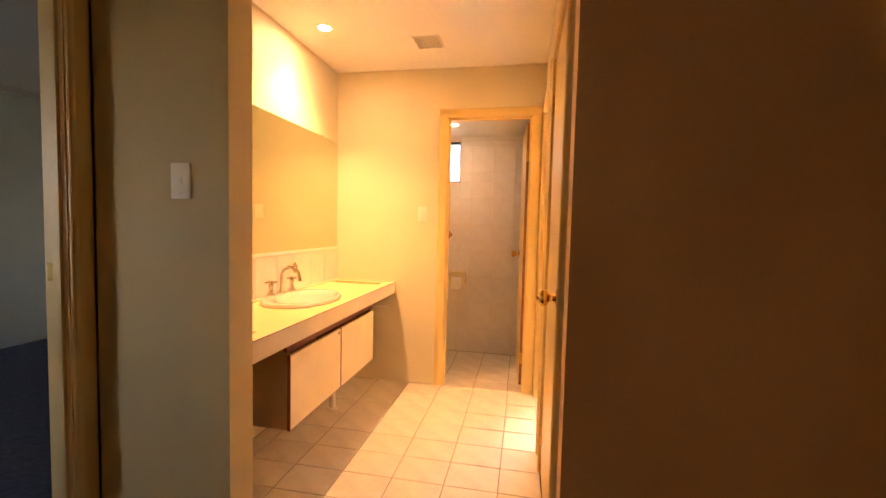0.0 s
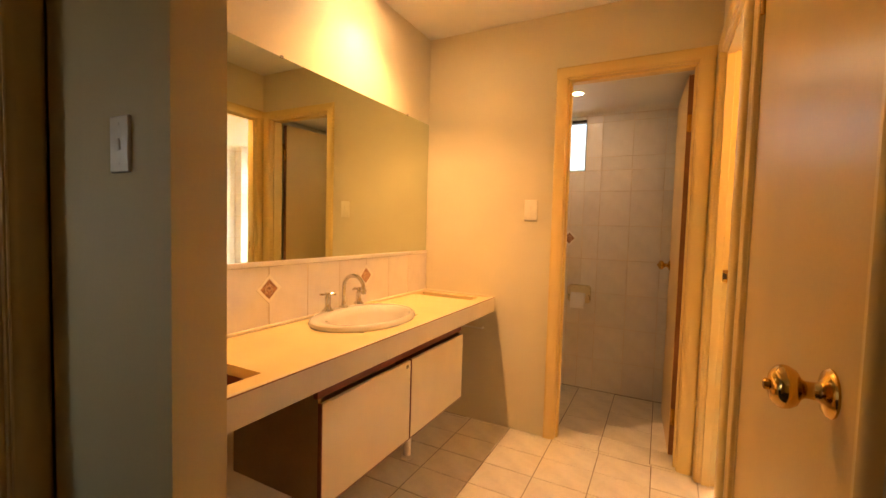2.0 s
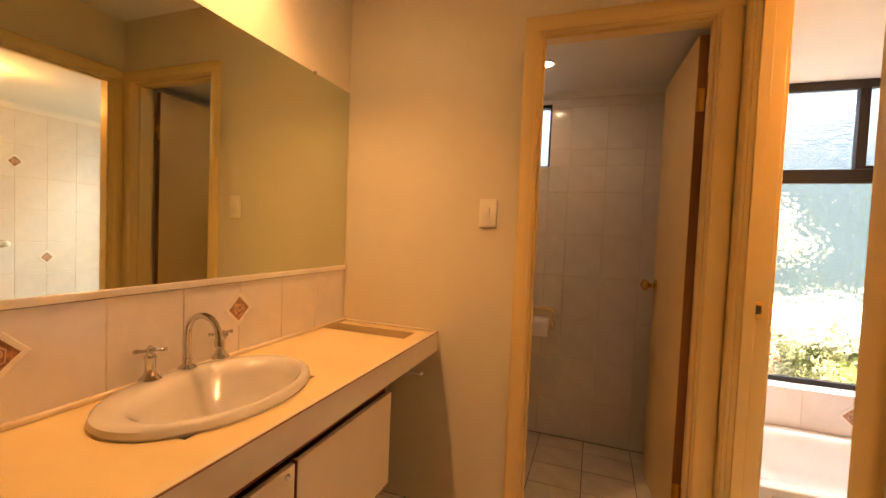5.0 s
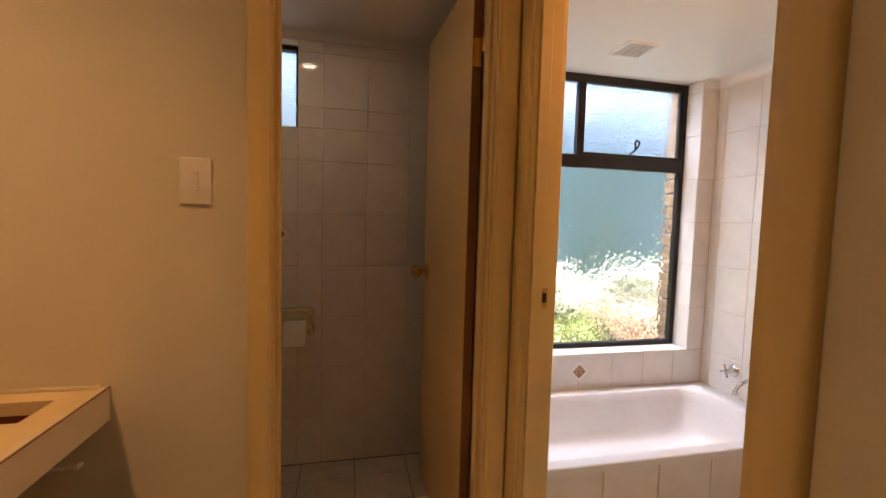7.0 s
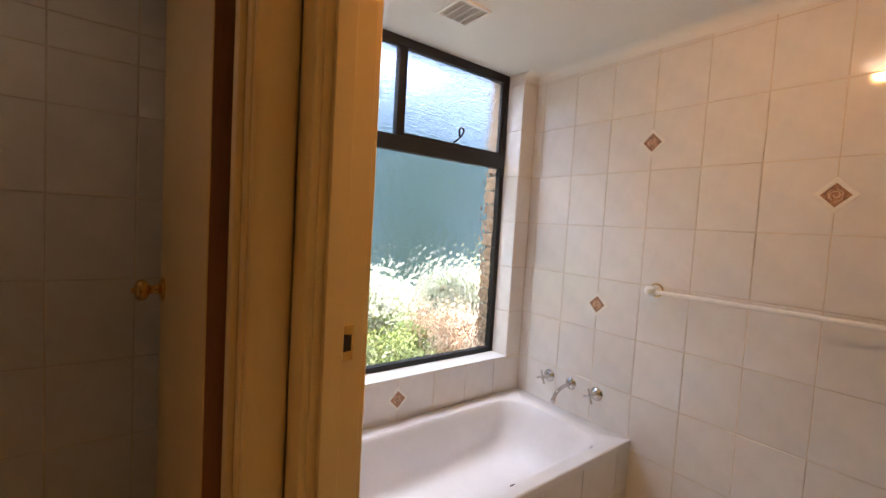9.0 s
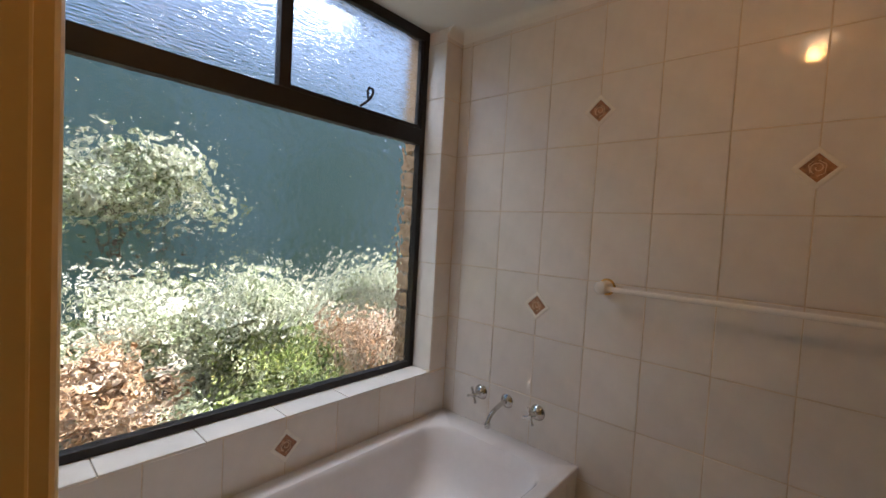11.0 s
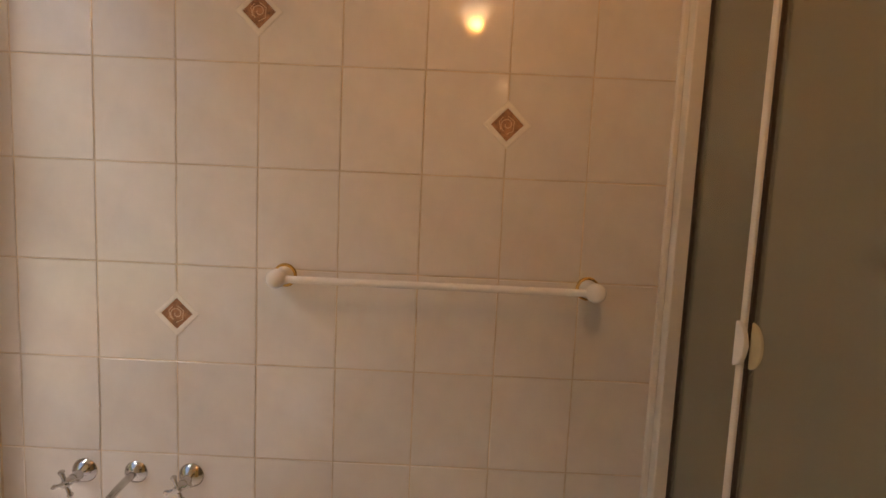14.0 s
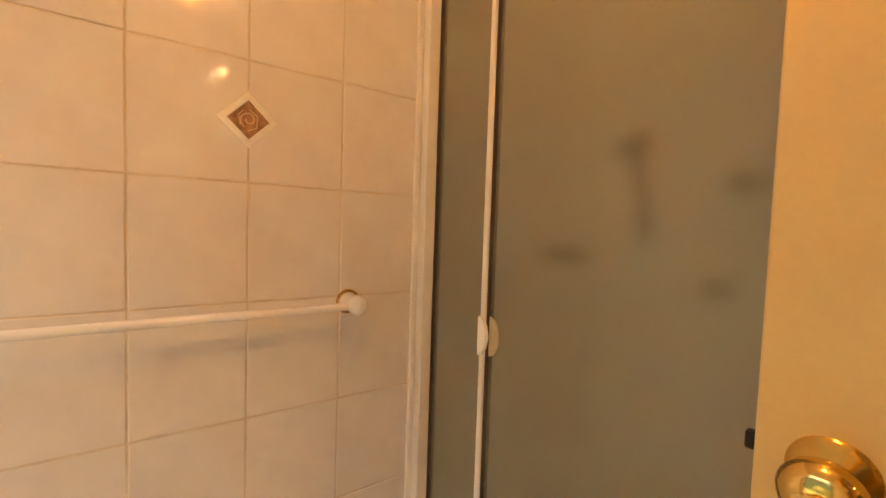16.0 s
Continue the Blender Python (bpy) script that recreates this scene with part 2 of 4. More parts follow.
RIPPLE.node_tree.links.new(cells.outputs["Distance"], swell.inputs[0])
RIPPLE.node_tree.links.new(waves.outputs[0], swell.inputs[2])
RIPPLE.node_tree.links.new(swell.outputs[0], RIPPLE.node_tree.nodes["Bump"].inputs["Height"])
REEDED = glass("reeded_obscure_glass", (0.93, 0.97, 1.0), 0.22, 60, 0.8, stretch=(0.4, 1, 3))
FROST = glass("frosted_shower_glass", (0.75, 0.73, 0.58), 0.2, 160, 0.07)
FROST.node_tree.nodes["Principled BSDF"].inputs["Transmission Weight"].default_value = 0.8


# ---- builders ----
def box(bm, x0, x1, y0, y1, z0, z1):
    vs = [bm.verts.new((x, y, z)) for x in (x0, x1) for y in (y0, y1) for z in (z0, z1)]
    for f in ((0, 1, 3, 2), (4, 6, 7, 5), (0, 4, 5, 1), (2, 3, 7, 6), (0, 2, 6, 4), (1, 5, 7, 3)):
        bm.faces.new([vs[i] for i in f])
    return vs


def bevelled(x0, x1, y0, y1, z0, z1, r=0.003, seg=2):
    bm = bmesh.new()
    box(bm, x0, x1, y0, y1, z0, z1)
    bmesh.ops.bevel(bm, geom=bm.edges[:], offset=r, segments=seg, affect="EDGES", profile=0.5)
    return bm


def boxes(*rows):
    bm = bmesh.new()
    for r in rows:
        box(bm, *r)
    return bm


def lathe(profile, m=Matrix(), n=24):
    """Turns (radius, height) round the z axis of m."""
    bm = bmesh.new()
    rings = []
    for r, z in profile:
        if r < 1e-5:
            rings.append([bm.verts.new(m @ Vector((0, 0, z)))])
        else:
            rings.append([bm.verts.new(m @ Vector((r * math.cos(a), r * math.sin(a), z))) for a in (2 * math.pi * i / n for i in range(n))])
    for a, b in zip(rings, rings[1:]):
        for i in range(n):
            q = [a[i % len(a)], a[(i + 1) % len(a)], b[(i + 1) % len(b)], b[i % len(b)]]
            q = [v for k, v in enumerate(q) if v not in q[:k]]
            if len(q) > 2:
                bm.faces.new(q)
    return bm


def tube(points, radius, n=10, taper=None):
    """A round bar along points."""
    bm = bmesh.new()
    pts = [Vector(p) for p in points]
    rings, side = [], None
    for i, p in enumerate(pts):
        d = (pts[min(i + 1, len(pts) - 1)] - pts[max(i - 1, 0)]).normalized()
        if side is None:
            side = d.orthogonal().normalized()
        side = (side - d * side.dot(d)).normalized()
        up = d.cross(side)
        r = radius if taper is None else radius + (taper - radius) * i / (len(pts) - 1)
        rings.append([bm.verts.new(p + r * (math.cos(a) * side + math.sin(a) * up)) for a in (2 * math.pi * k / n for k in range(n))])
    for a, b in zip(rings, rings[1:]):
        for k in range(n):
            bm.faces.new([a[k], a[(k + 1) % n], b[(k + 1) % n], b[k]])
    bm.faces.new(rings[0][::-1])
    bm.faces.new(rings[-1])
    return bm


def join(*bms):
    out = bmesh.new()
    for b in bms:
        me = bpy.data.meshes.new("tmp")
        b.to_mesh(me)
        out.from_mesh(me)
        b.free()
        bpy.data.meshes.remove(me)
    return out


def root(ob):
    while ob.parent:
        ob = ob.parent
    return ob


def mesh(name, bm, mat, smooth=False):
    bmesh.ops.recalc_face_normals(bm, faces=bm.faces[:])
    me = bpy.data.meshes.new(name)
    bm.to_mesh(me)
    bm.free()
    me.materials.append(mat)
    if smooth:
        me.shade_smooth()
        me.set_sharp_from_angle(angle=radians(40))
    return me


def part(name, bm, mat, parent, label="", smooth=False, local=False):
    """Links bm, given in world places (or the thing's own, if local), as one mesh under parent."""
    if not local:
        bm.transform(root(parent).matrix_basis.inverted())
    ob = new(name, mesh(name, bm, mat, smooth))
    ob.parent = parent
    return tagged(ob, label)


def thing(name, m, label, category, group="", kind=""):
    ob = new(name)
    ob.empty_display_size = 0.1
    ob.matrix_basis = m
    return tagged(ob, label, category, group, kind)


def setting(name, bm, mat, label, category="wall", smooth=False):
    return tagged(new(name, mesh(name, bm, mat, smooth)), label, category, kind="structure")


# ---- the shell ----
WY0, WY1, WZ0, WZ1 = 0.45, 1.785, 0.495, 2.105     # bathroom window: x from, x to, sill, head
TX0, TX1, TZ0, TZ1 = -0.99, -0.482, 1.66, 2.065      # toilet window
OUT = 4.62                                       # inner leaf's outer face
TX_L, TX_R = -0.438, 0.175                       # toilet doorway
BY0, BY1 = 2.776, 3.482                            # bathroom doorway
CY0, CY1 = 1.762, 2.53                            # cupboard door

floor = setting("floor", boxes((-1.43, 2.0, Y0, 4.62, -0.12, -0.0045)), FGROUT, "brown grout bed of the beige tiled floor", "floor")
setting("carpet", boxes((-4.6, -1.43, -0.9, 4.4, -0.1, 0.0), (-1.43, 1.6, -1.6, Y0, -0.1, 0.0)), CARPET, "dark navy carpet in the hall and bedroom", "carpet")
setting("ceiling", boxes((-4.6, 1.6, -1.6, Y0, H, H + 0.1), (-4.6, -1.43, Y0, 4.4, H, H + 0.1), (-1.43, XB, Y0, YF + 0.1, H, H + 0.1)), CEIL, "white painted plaster ceiling of vanity room and hall", "ceiling")
ceiling_bath = setting("ceiling_bath", boxes((XB, 2.0, Y1 - 0.06, OUT, HB, HB + 0.1), (-1.43, XB, YF + 0.1, OUT, HB, HB + 0.1)), CEIL, "lower white painted ceiling over bath and toilet", "ceiling")
wall_mirror = setting("wall_mirror", boxes((-1.43, XM, Y0, 4.62, 0, H)), PAINT, "cream painted wall behind the vanity")
wall_far = setting("wall_far", boxes((XM, TX_L - 0.02, YF, YF + 0.11, 0, H), (TX_R + 0.02, XR, YF, YF + 0.11, 0, H), (TX_L - 0.02, TX_R + 0.02, YF, YF + 0.11, DOOR + 0.02, H)), PAINT, "cream painted wall with the toilet doorway")
wall_partition = setting("wall_partition", boxes(
    (XR, XB, 1.72, CY0, 0, H), (XR, XB, CY0, CY1, DOOR, H), (XR, XB, CY1, BY0 - 0.02, 0, H), (XR, XB, BY0 - 0.02, BY1 + 0.02, DOOR + 0.02, H),
    (XR, XB, BY1 + 0.02, YF + 0.11, 0, H), (XR, XB, YF + 0.11, OUT, 0, HB)), PAINT, "cream painted partition with cupboard and bathroom doorways")
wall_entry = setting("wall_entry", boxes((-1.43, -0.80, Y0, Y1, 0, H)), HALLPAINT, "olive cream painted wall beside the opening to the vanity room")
wall_return = setting("wall_return", boxes((XR + 0.003, 1.6, 1.61, 1.72, 0, H)), BROWNWALL, "reddish brown hall wall beside the cupboard door")
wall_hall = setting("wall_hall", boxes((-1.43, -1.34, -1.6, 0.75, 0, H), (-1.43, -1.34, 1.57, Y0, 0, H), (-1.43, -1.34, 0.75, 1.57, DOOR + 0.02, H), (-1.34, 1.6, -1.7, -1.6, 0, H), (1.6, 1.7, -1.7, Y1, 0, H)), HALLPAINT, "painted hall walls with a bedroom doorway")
wall_bedroom = setting("wall_bedroom", boxes((-4.66, -4.56, -0.9, 4.4, 0, H), (-4.56, -1.43, 4.3, 4.4, 0, H), (-4.56, -4.4, -0.9, -0.8, 0, H), (-3.5, -1.43, -0.9, -0.8, 0, H), (-4.4, -3.5, -0.9, -0.8, 0, 0.85), (-4.4, -3.5, -0.9, -0.8, 2.1, H), (-1.44, -1.432, Y0, 4.3, 0, H)), BLUEPAINT, "pale green-grey painted bedroom walls")
setting("cornice", boxes((-4.56, -4.50, -0.8, 4.3, H - 0.06, H), (-4.5, -1.43, 4.24, 4.3, H - 0.06, H)), CEIL, "white plaster cornice in the bedroom", "cornice")
wall_window = setting("wall_window", boxes(
    (XB, WY0, YW + 0.002, OUT, 0, HB), (WY1, 2.0, YW + 0.002, OUT, 0, HB), (WY0, WY1, YW + 0.002, OUT, 0, WZ0 - 0.006),
    (-1.43, TX0, YW + 0.002, OUT, 0, HB), (TX1, XB, YW + 0.002, OUT, 0, HB), (TX0, TX1, YW + 0.002, OUT, 0, TZ0), (TX0, TX1, YW + 0.002, OUT, TZ1, HB)), GROUT, "grouted window wall behind white tiles")
wall_tiled = setting("wall_tiled", boxes((XT + 0.002, 2.0, 1.94, 4.62, 0, HB)), GROUT, "grouted bathroom wall behind white glazed tiles")
wall_shower = setting("wall_shower", boxes((0.90, XT, 1.94, 2.0, 0, HB), (XB, 0.90, 2.52, 2.60, 0, HB), (0.82, 0.90, 1.94, 2.52, 0, HB)), CEIL, "plain walls of the shower recess")
wall_toilet = setting("wall_toilet", boxes((-1.1, -1.0, YF + 0.11, YW, 0, HB)), CEIL, "plain side wall of the toilet")
roof = setting("roof", boxes((-4.8, 2.3, -1.8, 4.75, H + 0.12, H + 0.22)), CEIL, "flat roof slab over the rooms", "roof")


def cove(name, p, q, inward, size=0.05):
    """A concave plaster cornice from p to q along the ceiling."""
    bm = bmesh.new()
    p, q, w = Vector(p), Vector(q), Vector(inward)
    pts = [(0, 0), (0, -size)] + [(size - size * math.cos(a), -size + size * math.sin(a)) for a in (radians(15 * k) for k in range(1, 7))]
    ends = [[bm.verts.new(e + w * u + Vector((0, 0, v))) for u, v in pts] for e in (p, q)]
    n = len(pts)
    for k in range(n):
        bm.faces.new([ends[0][k], ends[0][(k + 1) % n], ends[1][(k + 1) % n], ends[1][k]])
    bm.faces.new(ends[0])
    bm.faces.new(ends[1][::-1])
    return setting(name, bm, CEIL, "small coved white cornice under the bathroom ceiling", "cornice", True)


cove("cornice", (XT, Y1, HB), (XT, YW, HB), (-1, 0, 0), 0.045)
cove("cornice", (WY1, YW, HB), (XT, YW, HB), (0, -1, 0), 0.045)
cove("cornice", (-1.0, YW, HB), (XR, YW, HB), (0, -1, 0), 0.035)


# ---- doorways: jambs, stops, architraves ----
def moulding(length, width, depth=0.018):
    """An architrave with a rounded profile, lying along z, its face towards -y, its inner edge at x = 0."""
    bm = bmesh.new()
    prof = [(0, 0), (0, -0.011), (0.003, -0.014), (0.012, -0.014), (0.016, -0.0165), (0.023, -depth), (width - 0.012, -depth), (width - 0.004, -depth + 0.003), (width, -depth + 0.009), (width, 0)]
    a = [bm.verts.new((x, y, 0)) for x, y in prof]
    b = [bm.verts.new((x, y, length)) for x, y in prof]
    n = len(prof)
    for k in range(n):
        bm.faces.new([a[k], a[(k + 1) % n], b[(k + 1) % n], b[k]])
    bm.faces.new(a)
    bm.faces.new(b[::-1])
    return bm


def doorframe(name, m, w, depth, label, arch=0.065, near=True, back=True, height=DOOR, right=None, stop=0.55):
    """A frame round an opening w wide: m's x runs along the wall, its y through the wall from the seen face, its origin at the floor."""
    ob = thing(name, m, label, "door frame", kind="structure")
    for x0, x1 in ((-0.02, 0.0), (w, w + 0.02)):
        part("jamb", bevelled(x0, x1, -0.002, depth + 0.002, 0, height + 0.02, 0.002), TRIM, ob, local=True)
    part("head", bevelled(0, w, -0.002, depth + 0.002, height, height + 0.02, 0.002), TRIM, ob, local=True)
    s = depth * stop
    for x0, x1 in ((0.0, 0.012), (w - 0.012, w)):
        part("door_stop", bevelled(x0, x1, s - 0.035, s, 0, height, 0.002), TRIM, ob, local=True)
    part("door_stop", bevelled(0.012, w - 0.012, s - 0.035, s, height - 0.012, height, 0.002), TRIM, ob, local=True)
    for face, use in ((0, near), (1, back)):
        if not use:
            continue
        flip = Matrix() if not face else Matrix.Translation((0, depth, 0)) @ Matrix.Scale(-1, 4, (0, 1, 0))
        r = arch if right is None or face else right
        a = moulding(height + 0.006, arch)
        a.transform(flip @ Matrix.Translation((-0.005, 0, 0)) @ Matrix.Scale(-1, 4, (1, 0, 0)))
        part("architrave", a, TRIM, ob, local=True, smooth=True)
        a = moulding(height + 0.006, r)
        a.transform(flip @ Matrix.Translation((w + 0.005, 0, 0)))
        part("architrave", a, TRIM, ob, local=True, smooth=True)
        a = moulding(w + 0.01 + arch + r, arch)
        a.transform(flip @ Matrix.Translation((-0.005 - arch, 0, height + 0.006)) @ Matrix(((0, 0, 1, 0), (0, 1, 0, 0), (1, 0, 0, 0), (0, 0, 0, 1))))
        part("architrave", a, TRIM, ob, local=True, smooth=True)
    return ob


def strike(frame_ob, x0, x1, y0, y1, z):
    p = part("strike_plate", bevelled(x0, x1, y0, y1, z - 0.03, z + 0.03, 0.0008), BRASS, frame_ob, "small brass strike plate", local=True)
    part("strike_hole", boxes((x1, x1 + 0.0006, y0 + 0.008, y1 - 0.004, z - 0.014, z + 0.014)), DARK, frame_ob, "dark latch hole", local=True)
    return p


KNOB = [(0.0, 0.0), (0.032, 0.0), (0.033, 0.003), (0.029, 0.008), (0.016, 0.011), (0.012, 0.016), (0.0115, 0.028), (0.015, 0.033), (0.024, 0.038), (0.029, 0.046), (0.030, 0.053), (0.027, 0.060), (0.019, 0.066), (0.0, 0.0685)]


def knob(parent, m, button=True):
    k = part("door_knob", lathe(KNOB, m, 28), BRASS, parent, "polished brass round door knob", smooth=True, local=True)
    if button:
        part("knob_button", lathe([(0, 0.067), (0.008, 0.067), (0.008, 0.072), (0.006, 0.074), (0, 0.074)], m, 16), BRASS, k, smooth=True, local=True)


def door(name, m, w, label, knob_z=1.0, faces=(0, 1), height=DOOR - 0.012, backset=0.06, latch=True):
    """A flush leaf w wide, hinged at m's origin, along +x, 36 mm thick towards +y. Faces that carry knobs: 0 at y = 0, 1 at y = 0.036."""
    ob = thing(name, m, label, "door", kind="structure")
    part("door_leaf", bevelled(0.002, w - 0.003, 0, 0.036, 0.008, height, 0.002), LEAF, ob, local=True)
    for f in faces:
        y, turn = (0.0, 90) if f == 0 else (0.036, -90)
        knob(ob, pose(w - backset, y, knob_z, turn))
    if latch:
        part("latch", bevelled(w - 0.0035, w - 0.002, 0.006, 0.030, knob_z - 0.03, knob_z + 0.03, 0.0005), BRASS, ob, "brass latch plate", local=True)
        part("latch_bolt", bevelled(w - 0.003, w + 0.008, 0.012, 0.024, knob_z - 0.009, knob_z + 0.009, 0.002), BRONZE, ob, "dark latch bolt", local=True)
    for z in (0.2, height - 0.2):
        part("hinge", lathe([(0, -0.045), (0.006, -0.045), (0.006, 0.045), (0, 0.045)], pose(-0.002, -0.004, z), 12), BRASS, ob, smooth=True, local=True)
    return ob


doorframe("door_frame_toilet", pose(TX_L, YF, 0), TX_R - TX_L, 0.11, "cream gloss timber frame of the toilet doorway", arch=0.06, right=0.069)
bath_frame = doorframe("door_frame_bathroom", pose(XR, BY1, 0, 0, 0, -90), BY1 - BY0, XB - XR, "cream gloss timber frame of the bathroom doorway", arch=0.066, right=0.072)
strike(bath_frame, -0.001, 0.0015, 0.03, 0.07, 1.015)
part("latch_hole", bevelled(-0.001, 0.0022, 0.042, 0.058, 1.0, 1.03, 0.0005), DARK, bath_frame, local=True)
doorframe("door_frame_cupboard", pose(XR, CY1, 0, 0, 0, -90), CY1 - CY0, XB - XR, "cream gloss timber frame of the linen cupboard", arch=0.035, back=False, stop=0.85)
hall_frame = doorframe("door_frame_bedroom", pose(-1.34, 0.77, 0, 0, 0, 90), 0.78, 0.09, "timber frame of the bedroom doorway", arch=0.075)
strike(hall_frame, 0.7785, 0.781, 0.045, 0.085, 1.05)
toilet_door = door("door_toilet", pose(0.178, YF + 0.134, 0, 0, 0, 93.2), 0.6, "cream flush door standing open into the toilet", faces=(1,))
part("hinge_edge", boxes((0.0006, 0.0021, 0.002, 0.034, 0.012, DOOR - 0.016)), EDGEWOOD, toilet_door, "bare reddish brown timber edge", local=True)
for z in (0.22, 1.78):
    part("hinge_leaf", bevelled(-0.001, 0.0015, 0.004, 0.033, z - 0.045, z + 0.045, 0.0004, 1), BRASS, toilet_door, "brass hinge plate", local=True)
door("door_bathroom", pose(XB + 0.012, BY0 - 0.03, 0, 0, 0, 5.0), 0.704, "cream flush door standing open in the bathroom", knob_z=0.982)
door("door_cupboard", pose(XR + 0.001, CY1 - 0.001, 0, 0, 0, -90), CY1 - CY0 - 0.001, "closed cream flush door of the linen cupboard", knob_z=1.0, faces=(0,), latch=False, backset=0.115)
setting("door_sill", boxes((XR, XB, BY0, BY1, -0.008, 0.004)), FTILE, "tiled sill under the bathroom doorway", "sill")


# ---- tiles ----
TILES = {}


def tile_mesh(name, w, h, mat, t=0.006, c=0.0015):
    key = (name, round(w, 4), round(h, 4))
    if key not in TILES:
        bm = bmesh.new()
        ring = [[bm.verts.new((x, y, z)) for x, y in ((i, i), (w - i, i), (w - i, h - i), (i, h - i))] for i, z in ((0, -0.001), (0, t - c), (c, t))]
        for a, b in zip(ring, ring[1:]):
            for k in range(4):
                bm.faces.new([a[k], a[(k + 1) % 4], b[(k + 1) % 4], b[k]])
        bm.faces.new(ring[2])
        TILES[key] = mesh(name, bm, mat)
    return TILES[key]


def cuts(a, b, origin, pitch):
    """The joints between a and b on a grid through origin."""
    k0, k1 = math.ceil((a - origin) / pitch + 0.02), math.floor((b - origin) / pitch - 0.02)
    return [a] + [origin + pitch * k for k in range(k0, k1 + 1)] + [b]


def tile_field(parent, m, us, vs, name="tile", mat=TILE, gap=0.003, skip=()):
    """Tiles on the plane of m (x across, y up, z out of the wall), between the joints us and vs."""
    for u0, u1 in zip(us, us[1:]):
        for v0, v1 in zip(vs, vs[1:]):
            if u1 - u0 < 0.012 or v1 - v0 < 0.012:
                continue
            cu, cv = (u0 + u1) / 2, (v0 + v1) / 2
            if any(a < cu < b and c < cv < d for a, b, c, d in skip):
                continue
            o = new(name, tile_mesh(name, u1 - u0 - gap, v1 - v0 - gap, mat))
            o.parent = parent
            jit = random.uniform(-0.0004, 0.0004)
            o.matrix_basis = m @ pose(u0 + gap / 2, v0 + gap / 2, jit, random.uniform(-0.2, 0.2), random.uniform(-0.2, 0.2), 0)


def facing(axis, place):
    """A wall plane's pose: 'x-' faces -x (u along -y... seen from the room, left to right), 'y-' faces -y, 'x+' faces +x, 'z' the floor."""
    cols = {"y-": ((1, 0, 0), (0, 0, 1), (0, -1, 0)), "x-": ((0, -1, 0), (0, 0, 1), (-1, 0, 0)), "x+": ((0, 1, 0), (0, 0, 1), (1, 0, 0)), "z": ((1, 0, 0), (0, 1, 0), (0, 0, 1))}[axis]
    r = Matrix(cols).transposed().to_4x4()
    return Matrix.Translation(place) @ r


def decor(parent, m, size=0.085):
    """A small terracotta relief tile set on its corner, in an ivory border."""
    r = m @ pose(0, 0, 0.0055, 0, 0, 45)
    s = size / 2
    bm = bmesh.new()
    inner = s * 0.68
    ring = [[bm.verts.new((x, y, z)) for x, y in ((-i, -i), (i, -i), (i, i), (-i, i))] for i, z in ((s, 0), (s, 0.0015), (s - 0.002, 0.003), (inner + 0.002, 0.003), (inner, 0.001))]
    for a, b in zip(ring, ring[1:]):
        for k in range(4):
            bm.faces.new([a[k], a[(k + 1) % 4], b[(k + 1) % 4], b[k]])
    bm.transform(r)
    o = part("decorative_tile", bm, IVORY, parent, "ivory bordered diamond tile", local=True)
    bm = bmesh.new()
    box(bm, -inner, inner, -inner, inner, 0, 0.0012)
    bm.transform(r)
    i = part("relief", bm, TERRA, o, "terracotta brown relief", local=True)
    pts = [(0.011 * s / 0.035 * (0.35 + k / 14) * math.cos(k * 0.55 + 2), 0.011 * s / 0.035 * (0.35 + k / 14) * math.sin(k * 0.55 + 2), 0.0012) for k in range(15)]
    b1 = tube(pts, 0.0016, 6)
    b2 = tube([(-inner * 0.6, -inner * 0.55, 0.0012), (0.0, -inner * 0.75, 0.0012), (inner * 0.65, -inner * 0.2, 0.0012), (inner * 0.55, inner * 0.5, 0.0012)], 0.0014, 6)
    b3 = tube([(-inner * 0.7, inner * 0.1, 0.0012), (-inner * 0.3, inner * 0.7, 0.0012), (inner * 0.2, inner * 0.72, 0.0012)], 0.0012, 6)
    sw = join(b1, b2, b3)
    sw.transform(r)
    part("swirl", sw, TERRAHI, o, smooth=True, local=True)


ROWS_Z = cuts(0.0, HB, 0.753, 0.258)
ROWS_T = cuts(0.0, HB, 0.745, 0.2535)
# tiled bathroom wall; u runs along -y from the window corner
fx = facing("x-", (XT + 0.006, 0, 0))
tile_field(wall_tiled, fx, [-y for y in reversed(cuts(2.0, YW, 3.99, 0.209))], ROWS_Z)
for y, z in ((3.781, 1.65), (3.154, 1.402), (3.99, 0.881)):
    decor(wall_tiled, fx @ pose(-y, z, 0))
# window wall: under the sill, beside the window, the toilet's back wall
fy = facing("y-", (0, YW + 0.006, 0))
tile_field(wall_window, fy, cuts(XB, XT, 1.062, 0.209), cuts(0.0, WZ0 - 0.006, WZ0 - 0.006, 0.257))
decor(wall_window, fy @ pose(1.062, 0.392, 0))
tile_field(wall_window, fy, [WY1, XT], ROWS_Z, skip=[(0, 3, 0, WZ0)])
tile_field(wall_window, fy, [XB, WY0], ROWS_Z, skip=[(0, 3, 0, WZ0)])
tile_field(wall_window, fy, sorted(cuts(-1.0, XR, -0.575, 0.209) + [TX1]), sorted(ROWS_T + [TZ0, TZ1]), skip=[(TX0, TX1, TZ0, TZ1)])
decor(wall_window, fy @ pose(-0.578, 1.15, 0))
# window reveals and sill
tile_field(wall_window, facing("x-", (WY1 + 0.002, 0, 0)), [-OUT + 0.02, -YW], [WZ0] + ROWS_Z[3:])
tile_field(wall_window, Matrix.Translation((0, 0, WZ0 - 0.006)) @ facing("z", (0, 0, 0)), cuts(WY0, WY1, 1.062, 0.257), [YW, OUT])
